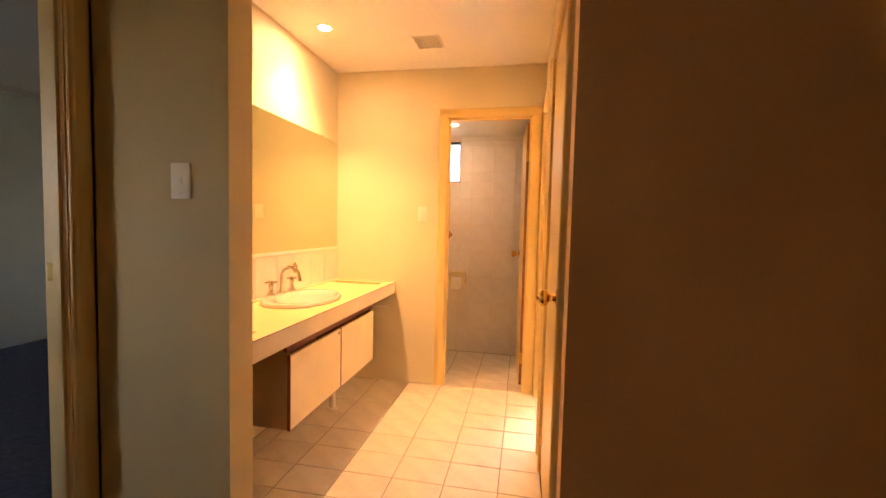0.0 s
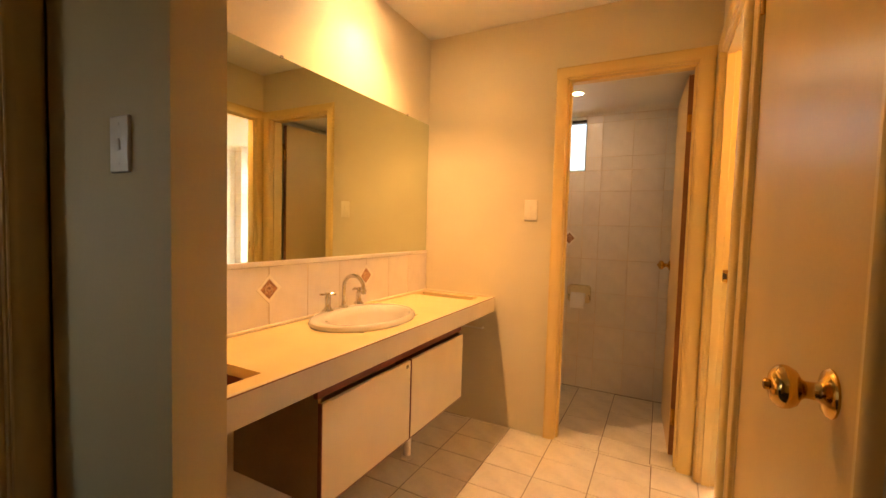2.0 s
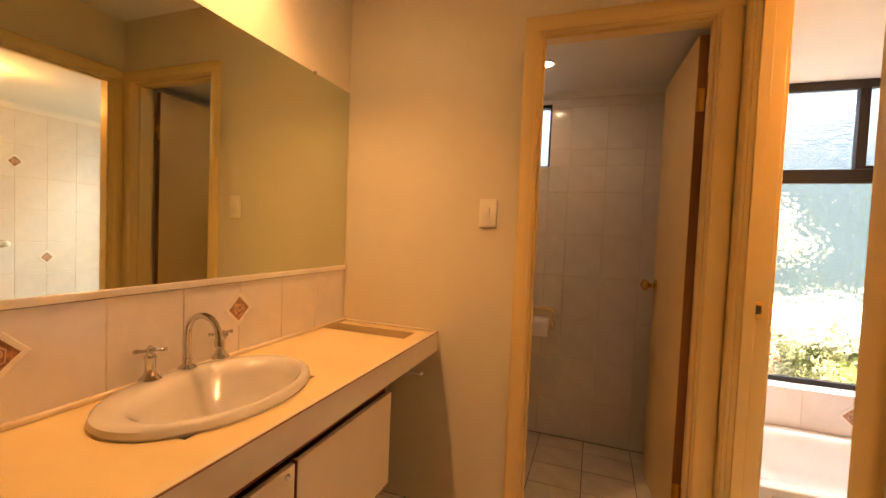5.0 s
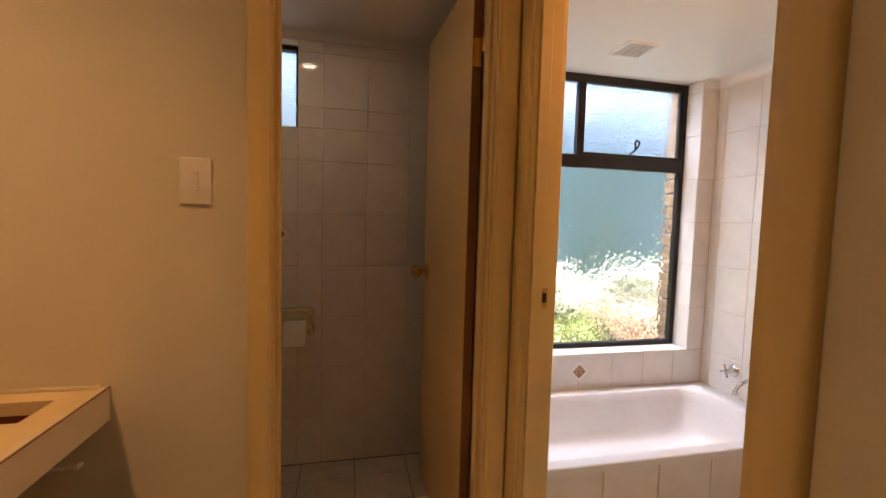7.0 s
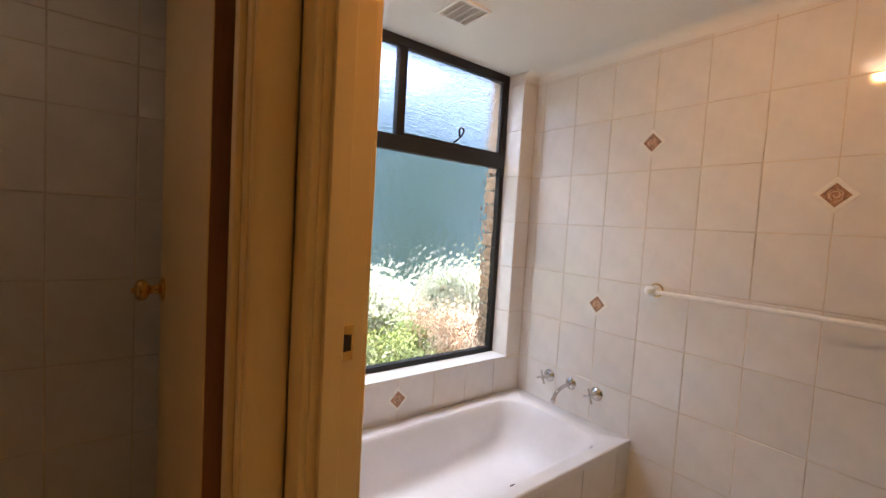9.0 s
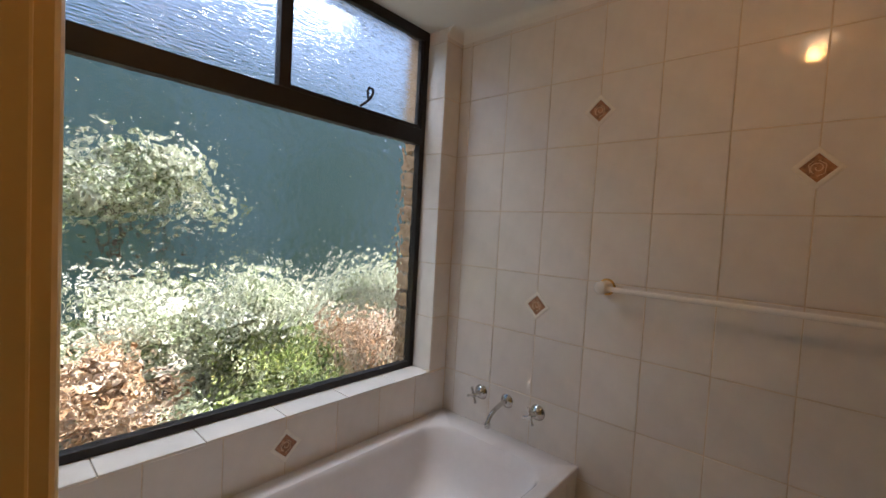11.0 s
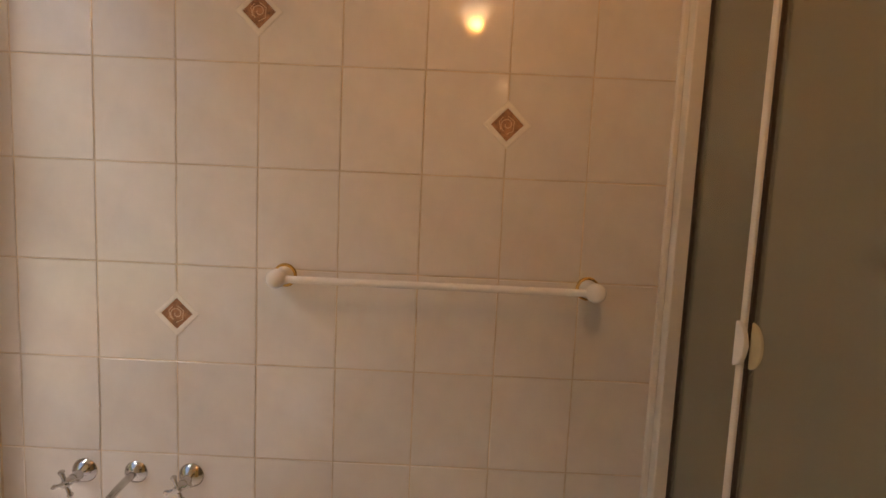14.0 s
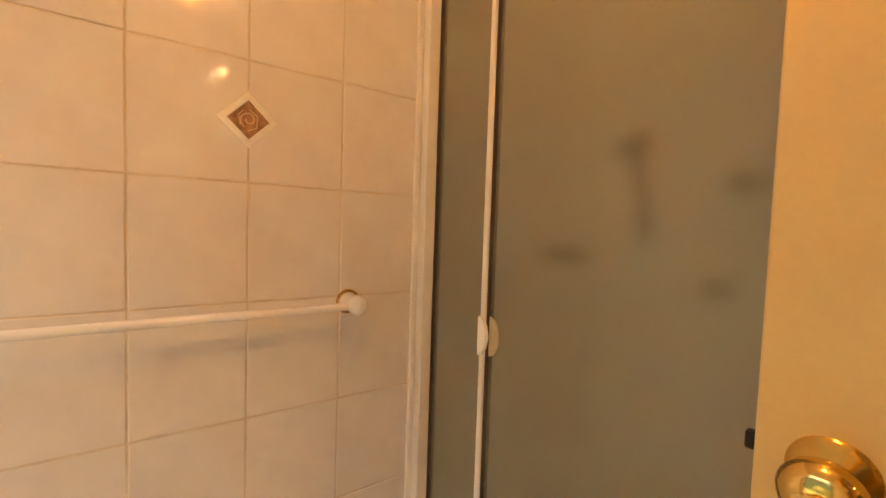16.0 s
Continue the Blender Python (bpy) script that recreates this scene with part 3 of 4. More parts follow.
# splashback over the vanity
splash = setting("splashback", boxes((XM, XM + 0.0065, Y1, YF, 0.785, 1.03)), GROUT, "grout bed behind white splashback tiles", "splashback")
fs = facing("x+", (XM + 0.003, 0, 0))
tile_field(splash, fs, cuts(Y1, YF, 2.095, 0.2055), [0.787, 1.032])
for y in (2.30, 2.915):
    decor(splash, fs @ pose(y, 0.94, 0))
# floor tiles
fz = facing("z", (0, 0, -0.008))
tile_field(floor, fz, cuts(XM, XR, -0.448, 0.257), cuts(Y0, YF, 2.33, 0.2), "floor_tile", FTILE, 0.004)
tile_field(floor, fz, cuts(-1.0, XR, -0.455, 0.257), cuts(YF, YW, 2.33, 0.2), "floor_tile", FTILE, 0.004)
tile_field(floor, fz, cuts(XB, XT, -0.448, 0.257), cuts(2.0, 3.79, 2.33, 0.2), "floor_tile", FTILE, 0.004)

# ---- vanity ----
def slab_with_holes(x0, x1, y0, y1, z0, z1, holes):
    """A slab cut by oblong holes (x0, x1, y0, y1)."""
    bm = bmesh.new()
    xs = sorted({x0, x1, *(h[0] for h in holes), *(h[1] for h in holes)})
    ys = sorted({y0, y1, *(h[2] for h in holes), *(h[3] for h in holes)})
    grid = {}

    def v(x, y, z):
        if (x, y, z) not in grid:
            grid[x, y, z] = bm.verts.new((x, y, z))
        return grid[x, y, z]

    solid = {}
    for i in range(len(xs) - 1):
        for j in range(len(ys) - 1):
            cx, cy = (xs[i] + xs[i + 1]) / 2, (ys[j] + ys[j + 1]) / 2
            solid[i, j] = not any(h[0] < cx < h[1] and h[2] < cy < h[3] for h in holes)
    for (i, j), ok in solid.items():
        if not ok:
            continue
        a, b, c, d = xs[i], xs[i + 1], ys[j], ys[j + 1]
        bm.faces.new([v(a, c, z1), v(b, c, z1), v(b, d, z1), v(a, d, z1)])
        bm.faces.new([v(a, c, z0), v(a, d, z0), v(b, d, z0), v(b, c, z0)])
        for k, p, q in (((i - 1, j), (a, c), (a, d)), ((i + 1, j), (b, c), (b, d)), ((i, j - 1), (a, c), (b, c)), ((i, j + 1), (a, d), (b, d))):
            if not solid.get(k, False):
                bm.faces.new([v(*p, z0), v(*q, z0), v(*q, z1), v(*p, z1)])
    return bm


CT, CF = 0.785, -0.832            # counter's top and front
BX, BY = -1.105, 2.642             # basin's centre
HOLES = [(-1.30, -0.912, 1.815, 1.94), (-1.30, -0.912, 3.375, 3.488)]
counter = thing("vanity_counter", pose((XM + CF) / 2, 2.655, 0), "yellow laminate vanity counter with open slots at both ends", "counter")
part("worktop", slab_with_holes(XM + 0.002, CF, Y1 + 0.002, YF - 0.002, CT - 0.032, CT, HOLES + [(BX - 0.15, BX + 0.15, BY - 0.21, BY + 0.21)]), LAMINATE, counter, "yellow laminate top")
part("front_edge", bevelled(CF - 0.016, CF + 0.003, Y1 + 0.002, YF - 0.002, CT - 0.083, CT + 0.003, 0.002), FASCIA, counter, "cream front edge")
part("edge_line", boxes((CF + 0.0002, CF + 0.0037, Y1 + 0.002, YF - 0.002, CT + 0.0005, CT + 0.0037)), CORE, counter, "thin brown laminate edge line")
part("back_lip", bevelled(XM + 0.011, XM + 0.026, Y1 + 0.002, YF - 0.002, CT, CT + 0.014, 0.004), FASCIA, counter, "raised cream back lip")
part("end_lip", bevelled(XM + 0.027, CF - 0.017, YF - 0.014, YF - 0.002, CT, CT + 0.010, 0.003), FASCIA, counter)
for h in HOLES:
    x0, x1, y0, y1 = h
    z0 = CT - 0.07
    part("slot_box", boxes((x0 - 0.012, x0, y0, y1, z0, CT - 0.033), (x1, x1 + 0.012, y0, y1, z0, CT - 0.033), (x0, x1, y0 - 0.012, y0, z0, CT - 0.033), (x0, x1, y1, y1 + 0.012, z0, CT - 0.033), (x0, x1, y0, y1, z0 - 0.012, z0)), REDWOOD, counter, "brown box below a slot")

basin = thing("wash_basin", pose(BX, BY, CT), "white oval porcelain drop-in wash basin", "basin")


def oval(cx, ax, ay, z, n=56):
    return [(cx + ax * math.cos(2 * math.pi * k / n), ay * math.sin(2 * math.pi * k / n), z) for k in range(n)]


bm = bmesh.new()
loops = [oval(0, 0.198, 0.276, 0.0), oval(0, 0.201, 0.280, 0.007), oval(0, 0.197, 0.276, 0.019), oval(0, 0.188, 0.266, 0.025), oval(0.022, 0.160, 0.234, 0.025), oval(0.028, 0.150, 0.222, 0.019), oval(0.03, 0.135, 0.203, -0.005), oval(0.03, 0.118, 0.180, -0.055), oval(0.03, 0.085, 0.130, -0.10), oval(0.03, 0.04, 0.06, -0.122), oval(0.03, 0.02, 0.02, -0.125)]
rings = [[bm.verts.new(p) for p in lp] for lp in loops]
for a, b in zip(rings, rings[1:]):
    for k in range(56):
        bm.faces.new([a[k], a[(k + 1) % 56], b[(k + 1) % 56], b[k]])
bm.faces.new(rings[-1])
part("bowl", bm, PORCELAIN, basin, smooth=True, local=True)
part("waste", lathe([(0, -0.121), (0.016, -0.121), (0.021, -0.1235), (0.021, -0.126), (0, -0.126)], pose(0.03, 0, 0)), CHROME, basin, "chrome waste", smooth=True, local=True)


def cross_tap(name, m, label, group, tall=0.06):
    """A pillar tap with a flared base and a four-armed handle, upright along m's z."""
    ob = thing(name, m, label, "tap", group)
    part("tap_body", lathe([(0, 0), (0.026, 0), (0.027, 0.004), (0.021, 0.010), (0.015, 0.018), (0.0125, 0.03), (0.013, tall * 0.72), (0.0155, tall * 0.78), (0.012, tall * 0.86), (0.009, tall * 0.95), (0, tall * 0.95)]), CHROME, ob, smooth=True, local=True)
    arms = []
    for k in range(4):
        a = radians(45 + 90 * k)
        d = Vector((math.cos(a), math.sin(a), 0))
        arms.append(tube([d * 0.004 + Vector((0, 0, tall)), d * 0.030 + Vector((0, 0, tall))], 0.0042, 10, 0.0052))
        arms.append(lathe([(0, -0.0065), (0.005, -0.005), (0.0068, 0), (0.005, 0.005), (0, 0.0065)], Matrix.Translation(d * 0.032 + Vector((0, 0, tall))), 12))
    arms.append(lathe([(0, tall - 0.012), (0.010, tall - 0.010), (0.0105, tall + 0.004), (0.008, tall + 0.009), (0, tall + 0.011)]))
    part("handle", join(*arms), CHROME, ob, "four-armed chrome handle", smooth=True, local=True)
    return ob


cross_tap("basin_tap", pose(-1.272, 2.583, CT + 0.024, 0, 0, 12), "chrome pillar tap with cross handle on the basin", "basin taps", 0.078)
cross_tap("basin_tap", pose(-1.272, 2.802, CT + 0.024, 0, 0, 30), "chrome pillar tap with cross handle on the basin", "basin taps", 0.078)
spout = thing("basin_spout", pose(-1.272, 2.69, CT + 0.024), "curved chrome swan-neck spout on the basin", "tap")
part("spout_base", lathe([(0, 0), (0.024, 0), (0.025, 0.004), (0.019, 0.009), (0.0125, 0.014), (0.0115, 0.03), (0, 0.03)]), CHROME, spout, smooth=True, local=True)
pts = [(0, 0, 0.0), (0, 0, 0.05), (0, 0, 0.09)] + [(0.058 - 0.058 * math.cos(radians(a)), 0, 0.105 + 0.053 * math.sin(radians(a))) for a in range(0, 172, 12)] + [(0.118, 0, 0.092)]
part("neck", tube(pts, 0.0092, 14), CHROME, spout, smooth=True, local=True)
part("nozzle", lathe([(0, -0.012), (0.009, -0.012), (0.0125, -0.010), (0.013, 0.004), (0.0105, 0.012), (0, 0.012)], pose(0.1185, 0, 0.088, 0, -6)), CHROME, spout, smooth=True, local=True)

cabinet = thing("vanity_cabinet", pose(-1.1, 2.69, 0.24), "cream two-door cabinet hung under the counter", "cabinet")
for y0 in (2.150, 3.208):
    part("side_panel", boxes((XM + 0.002, -0.904, y0, y0 + 0.016, 0.27, CT - 0.034)), CARCASS, cabinet, "tan brown side")
part("bottom_panel", boxes((XM + 0.002, -0.904, 2.166, 3.208, 0.27, 0.286)), CARCASS, cabinet)
part("back_panel", boxes((XM + 0.002, XM + 0.012, 2.166, 3.208, 0.286, CT - 0.034)), CARCASS, cabinet)
part("top_rail", bevelled(-0.918, -0.899, 2.142, 3.232, 0.638, CT - 0.034, 0.002), REDWOOD, cabinet, "dark red timber rail")
for y0, y1 in ((2.148, 2.688), (2.694, 3.226)):
    d = part("cabinet_door", bevelled(-0.901, -0.885, y0 + 0.004, y1 - 0.002, 0.272, 0.622, 0.0015), DOORLAM, cabinet, "cream laminate door")
    part("door_edging", boxes((-0.902, -0.8865, y0, y0 + 0.004, 0.266, 0.624), (-0.902, -0.8865, y0, y1, 0.266, 0.272)), REDWOOD, d, "dark red edge strip")
    part("lock", lathe([(0, 0), (0.0085, 0), (0.0085, 0.003), (0.006, 0.004), (0, 0.004)], pose(-0.885, 2.657, 0.602, 0, 90), 16), CHROME, d, smooth=True) if y0 < 2.5 else None
pipe = thing("waste_pipe", pose(-1.07, 2.97, 0), "white plastic waste pipe to the floor", "pipe")
part("pipe", lathe([(0, 0), (0.021, 0), (0.021, 0.268), (0, 0.268)]), WHITEPLASTIC, pipe, smooth=True, local=True)
part("floor_collar", lathe([(0.021, 0), (0.036, 0), (0.034, 0.008), (0.024, 0.012), (0.021, 0.012)]), WHITEPLASTIC, pipe, smooth=True, local=True)
bracket = thing("towel_bracket", pose(-0.95, YF, 0.59), "small white rail under the counter", "rail")
part("bar", tube([(-1.035, YF - 0.02, 0.588), (-0.895, YF - 0.02, 0.588)], 0.005, 10), WHITEPLASTIC, bracket, smooth=True)
for x in (-1.03, -0.90):
    part("post", tube([(x, YF, 0.588), (x, YF - 0.022, 0.588)], 0.007, 10), WHITEPLASTIC, bracket, smooth=True)

# mirror with its bottom channel
mirror = thing("wall_mirror_glass", pose(XM, 2.65, 1.05), "large frameless wall mirror above the splashback", "mirror")
part("mirror_glass", bevelled(XM + 0.001, XM + 0.006, Y1 + 0.004, YF - 0.008, 1.05, 1.868, 0.0008, 1), MIRROR, mirror)
part("bottom_channel", bevelled(XM + 0.0005, XM + 0.013, Y1 + 0.004, YF - 0.004, 1.033, 1.052, 0.002), ALUWHITE, mirror, "white bottom channel")
for y in (2.35, 3.28):
    part("clip", bevelled(XM + 0.001, XM + 0.009, y, y + 0.014, 1.862, 1.874, 0.001), CHROME, mirror, "small chrome clip")


# ---- switches, vents, lights ----
def switch(m, label, double=False):
    """A plate on m's plane (x across, y up, z out)."""
    ob = thing("light_switch", m, label, "switch", "light switches")
    b = bevelled(-0.038, 0.038, -0.06, 0.06, 0, 0.008, 0.004, 3)
    part("plate", b, SWITCHPLASTIC, ob, smooth=True, local=True)
    for y in ((0.0,) if not double else (-0.012, 0.014)):
        rk = bevelled(-0.008, 0.008, -0.012 + y, 0.012 + y, 0.007, 0.012, 0.0015)
        rk.transform(pose(0, 0, 0, 7))
        part("rocker", rk, SWITCHPLASTIC, ob, local=True)
    for y in (-0.042, 0.042):
        part("screw", lathe([(0, 0.008), (0.0032, 0.008), (0.003, 0.0088), (0, 0.0088)], pose(0, y, 0), 10), SWITCHPLASTIC, ob, local=True)
    return ob


switch(facing("y-", (-0.626, YF, 1.318)), "white rocker switch plate beside the toilet door", True)
switch(facing("y-", (-0.976, Y0, 1.364)), "white rocker switch plate on the hall wall")


def vent(m, size, label, n=13):
    """A ceiling grille, m's z pointing down."""
    ob = thing("ceiling_vent", m, label, "vent")
    s = size / 2
    part("backing", boxes((-s + 0.008, s - 0.008, -s + 0.008, s - 0.008, 0.0005, 0.002)), GRILLE, ob, local=True)
    part("frame", boxes((-s, s, -s, -s + 0.012, 0, 0.009), (-s, s, s - 0.012, s, 0, 0.009), (-s, -s + 0.012, -s + 0.012, s - 0.012, 0, 0.009), (s - 0.012, s, -s + 0.012, s - 0.012, 0, 0.009)), WHITEPLASTIC, ob, local=True)
    for k in range(n):
        y = -s + 0.012 + (size - 0.024) * (k + 0.5) / n
        sl = boxes((-s + 0.012, s - 0.012, -0.0028, 0.0028, 0, 0.0015))
        sl.transform(pose(0, y, 0.006, 35))
        part("slat", sl, WHITEPLASTIC, ob, local=True)
    for x in (-s / 2.2, 0, s / 2.2):
        part("mullion", boxes((x - 0.002, x + 0.002, -s + 0.012, s - 0.012, 0.006, 0.0092)), WHITEPLASTIC, ob, local=True)
    return ob


GRILLE = material("vent_backing", (0.58, 0.54, 0.47), 0.7)
vent(pose(-0.50, 3.10, H, 180), 0.175, "square white plastic ceiling vent in the vanity room")
vent(pose(1.115, 4.215, HB, 180), 0.165, "square white plastic ceiling vent over the bath")


def downlight(m, label, glow=GLOW):
    ob = thing("downlight", m, label, "ceiling light", "recessed downlights")
    part("trim_ring", lathe([(0.031, 0.0), (0.048, 0.0), (0.049, 0.003), (0.045, 0.006), (0.034, 0.005), (0.031, 0.001), (0.031, 0.0)], n=32), WHITEPLASTIC, ob, smooth=True, local=True)
    part("lens", lathe([(0, 0.0015), (0.031, 0.0015), (0.031, 0.003), (0, 0.003)], n=24), glow, ob, "glowing lens", local=True)
    return ob


downlight(pose(-1.075, 2.825, H, 180), "lit white recessed downlight above the basin", HALOGEN)
downlight(pose(-0.475, 4.015, HB, 180), "lit white recessed downlight in the toilet")
# fitting added to go with the hall's fill lamp, never in view
downlight(pose(0.2, -0.7, H, 180), "added white recessed downlight in the hall, out of view")
oyster = thing("ceiling_light", pose(0.99, 3.2, HB, 180), "lit shallow glass ceiling light in the bathroom", "ceiling light")
part("base", lathe([(0, 0), (0.075, 0), (0.076, 0.006), (0.070, 0.012), (0.058, 0.012), (0, 0.012)], n=32), WHITEPLASTIC, oyster, smooth=True, local=True)
part("diffuser", lathe([(0.057, 0.012), (0.055, 0.022), (0.046, 0.033), (0.028, 0.041), (0, 0.044)], n=32), DOME, oyster, "glowing glass diffuser", smooth=True, local=True)


# ---- windows ----
def bar(ob, name, x0, x1, z0, z1, y0=4.585, y1=4.625):
    return part(name, bevelled(x0, x1, y0, y1, z0, z1, 0.003), BRONZE, ob)


def pane(ob, x0, x1, z0, z1, mat, label, y=4.604):
    p = part("pane", boxes((x0, x1, y, y + 0.005, z0, z1)), mat, ob, label)
    p.visible_shadow = False
    return p


win = thing("window_1", pose(1.12, 4.6, WZ0), "dark bronze aluminium window with obscure glass over the bath", "window", kind="structure")
f = 0.034
bar(win, "window_frame", WY0, WY0 + f, WZ0, WZ1)
bar(win, "window_frame", WY1 - f, WY1, WZ0, WZ1)
bar(win, "window_frame", WY0 + f, WY1 - f, WZ0, WZ0 + 0.028)
bar(win, "window_frame", WY0 + f, WY1 - f, WZ1 - 0.045, WZ1 - 0.0)
bar(win, "transom", WY0 + f, WY1 - f, 1.572, 1.645, 4.582, 4.628)
bar(win, "mullion", 1.045, 1.09, 1.645, WZ1 - 0.045)
bar(win, "sash_frame", 1.09, WY1 - f, 1.645, 1.664, 4.592, 4.618)
bar(win, "sash_frame", WY1 - f - 0.016, WY1 - f, 1.664, WZ1 - 0.045, 4.592, 4.618)
pane(win, WY0 + f, WY1 - f, WZ0 + 0.028, 1.572, RIPPLE, "rippled obscure glass")
pane(win, 1.09, WY1 - f, 1.664, WZ1 - 0.045, REEDED, "fine patterned obscure glass")
pane(win, WY0 + f, 1.045, 1.645, WZ1 - 0.045, REEDED, "fine patterned obscure glass")
hook = [(x - 0.03, y, z - 0.008) for x, y, z in ((1.425, 4.585, 1.672), (1.445, 4.575, 1.69), (1.468, 4.572, 1.715), (1.478, 4.571, 1.738), (1.472, 4.571, 1.752), (1.456, 4.571, 1.753), (1.448, 4.571, 1.738), (1.452, 4.571, 1.715), (1.46, 4.572, 1.7))]
part("stay_handle", tube(hook, 0.0055, 8), BRONZE, win, "looped dark stay handle", smooth=True)

win2 = thing("window_2", pose(-0.75, 4.6, TZ0), "small dark bronze window with obscure glass in the toilet", "window", kind="structure")
f = 0.02
bar(win2, "window_frame", TX0, TX0 + f, TZ0, TZ1, 4.56, 4.61)
bar(win2, "window_frame", TX1 - f, TX1, TZ0, TZ1, 4.56, 4.61)
bar(win2, "window_frame", TX0 + f, TX1 - f, TZ0, TZ0 + f, 4.56, 4.61)
bar(win2, "window_frame", TX0 + f, TX1 - f, TZ1 - f, TZ1, 4.56, 4.61)
bar(win2, "mullion", -0.675, -0.64, TZ0 + f, TZ1 - f, 4.57, 4.60)
pane(win2, TX0 + f, -0.675, TZ0 + f, TZ1 - f, REEDED, "fine patterned obscure glass", 4.585)
pane(win2, -0.64, TX1 - f, TZ0 + f, TZ1 - f, REEDED, "fine patterned obscure glass", 4.585)

# ---- bath ----
BZ, BF = 0.293, 3.762
bath = thing("bathtub", pose(1.12, 4.1, 0), "white enamel bathtub built in under the window", "bathtub")


def rounded(x0, x1, y0, y1, r, z, n=8):
    out = []
    for cx, cy, a0 in ((x1 - r, y1 - r, 0), (x0 + r, y1 - r, 90), (x0 + r, y0 + r, 180), (x1 - r, y0 + r, 270)):
        for k in range(n):
            a = radians(a0 + 90 * k / (n - 1))
            out.append((cx + r * math.cos(a), cy + r * math.sin(a), z))
    return out


bm = bmesh.new()
bx0, bx1, by0, by1 = XB + 0.004, XT - 0.002, BF, YW - 0.002
seq = [rounded(bx0, bx1, by0, by1, 0.004, BZ - 0.03), rounded(bx0, bx1, by0, by1, 0.006, BZ - 0.004), rounded(bx0 + 0.004, bx1 - 0.004, by0 + 0.004, by1 - 0.004, 0.01, BZ),
       rounded(bx0 + 0.09, bx1 - 0.12, by0 + 0.055, by1 - 0.075, 0.12, BZ - 0.001), rounded(bx0 + 0.10, bx1 - 0.13, by0 + 0.065, by1 - 0.085, 0.12, BZ - 0.012),
       rounded(bx0 + 0.125, bx1 - 0.142, by0 + 0.072, by1 - 0.092, 0.13, BZ - 0.06), rounded(bx0 + 0.16, bx1 - 0.158, by0 + 0.083, by1 - 0.103, 0.14, BZ - 0.12), rounded(bx0 + 0.20, bx1 - 0.178, by0 + 0.098, by1 - 0.118, 0.15, BZ - 0.18),
       rounded(bx0 + 0.25, bx1 - 0.21, by0 + 0.125, by1 - 0.145, 0.15, BZ - 0.225), rounded(bx0 + 0.31, bx1 - 0.26, by0 + 0.165, by1 - 0.185, 0.13, BZ - 0.248), rounded(bx0 + 0.40, bx1 - 0.34, by0 + 0.23, by1 - 0.25, 0.08, BZ - 0.256)]
rings = [[bm.verts.new(p) for p in lp] for lp in seq]
for a, b in zip(rings, rings[1:]):
    for k in range(len(a)):
        bm.faces.new([a[k], a[(k + 1) % len(a)], b[(k + 1) % len(b)], b[k]])
bm.faces.new(rings[-1])
part("tub", bm, BATHWHITE, bath, smooth=True)
part("plug_hole", lathe([(0, 0), (0.028, 0), (0.03, 0.002), (0.026, 0.004), (0.018, 0.002), (0, 0.002)], pose(1.47, 4.06, BZ - 0.253), 20), DARK, bath, "dark plug hole", smooth=True)
hob = setting("bath_hob", boxes((XB, XT, BF + 0.012, BF + 0.06, 0, BZ - 0.031)), GROUT, "tiled front of the built-in bath", "bath front")
tile_field(hob, facing("y-", (0, BF + 0.012, 0)), cuts(XB, XT, 1.02, 0.257), [0.0, 0.055, BZ - 0.03])

for y in (4.241, 3.952):
    m = Matrix.Translation((XT, y, 0.439)) @ pose(0, 0, 0, 0, -90, 0)
    ob = thing("bath_tap", m, "chrome wall tap with cross handle above the bath", "tap", "bath taps")
    part("flange", lathe([(0, 0), (0.033, 0), (0.034, 0.003), (0.030, 0.010), (0.020, 0.018), (0.0135, 0.022), (0.0125, 0.04), (0, 0.04)], n=28), CHROME, ob, smooth=True, local=True)
    arms = []
    for k in range(4):
        a = radians(20 + 90 * k)
        d = Vector((math.cos(a), math.sin(a), 0))
        arms.append(tube([d * 0.004 + Vector((0, 0, 0.06)), d * 0.030 + Vector((0, 0, 0.06))], 0.0042, 10, 0.0052))
        arms.append(lathe([(0, -0.0065), (0.005, -0.005), (0.0068, 0), (0.005, 0.005), (0, 0.0065)], Matrix.Translation(d * 0.032 + Vector((0, 0, 0.06))), 12))
    arms.append(lathe([(0, 0.036), (0.0115, 0.036), (0.011, 0.064), (0.008, 0.069), (0, 0.071)]))
    part("handle", join(*arms), CHROME, ob, "four-armed chrome handle", smooth=True, local=True)
bs = thing("bath_spout", Matrix.Translation((XT, 4.102, 0.441)) @ pose(0, 0, 0, 0, -90, 0), "curved chrome wall spout above the bath", "tap")
part("flange", lathe([(0, 0), (0.030, 0), (0.031, 0.003), (0.027, 0.009), (0.017, 0.015), (0.012, 0.018), (0, 0.018)], n=28), CHROME, bs, smooth=True, local=True)
part("arm", tube([(0, 0, 0.0), (0, 0, 0.03), (-0.004, 0, 0.06), (-0.012, 0, 0.09), (-0.024, 0, 0.115), (-0.040, 0, 0.134), (-0.058, 0, 0.142)], 0.0105, 14, 0.009), CHROME, bs, smooth=True, local=True)
part("nozzle", lathe([(0, -0.014), (0.011, -0.014), (0.013, -0.011), (0.013, 0.006), (0.009, 0.010), (0, 0.01)], pose(-0.062, 0, 0.1425, 0, 84)), CHROME, bs, smooth=True, local=True)

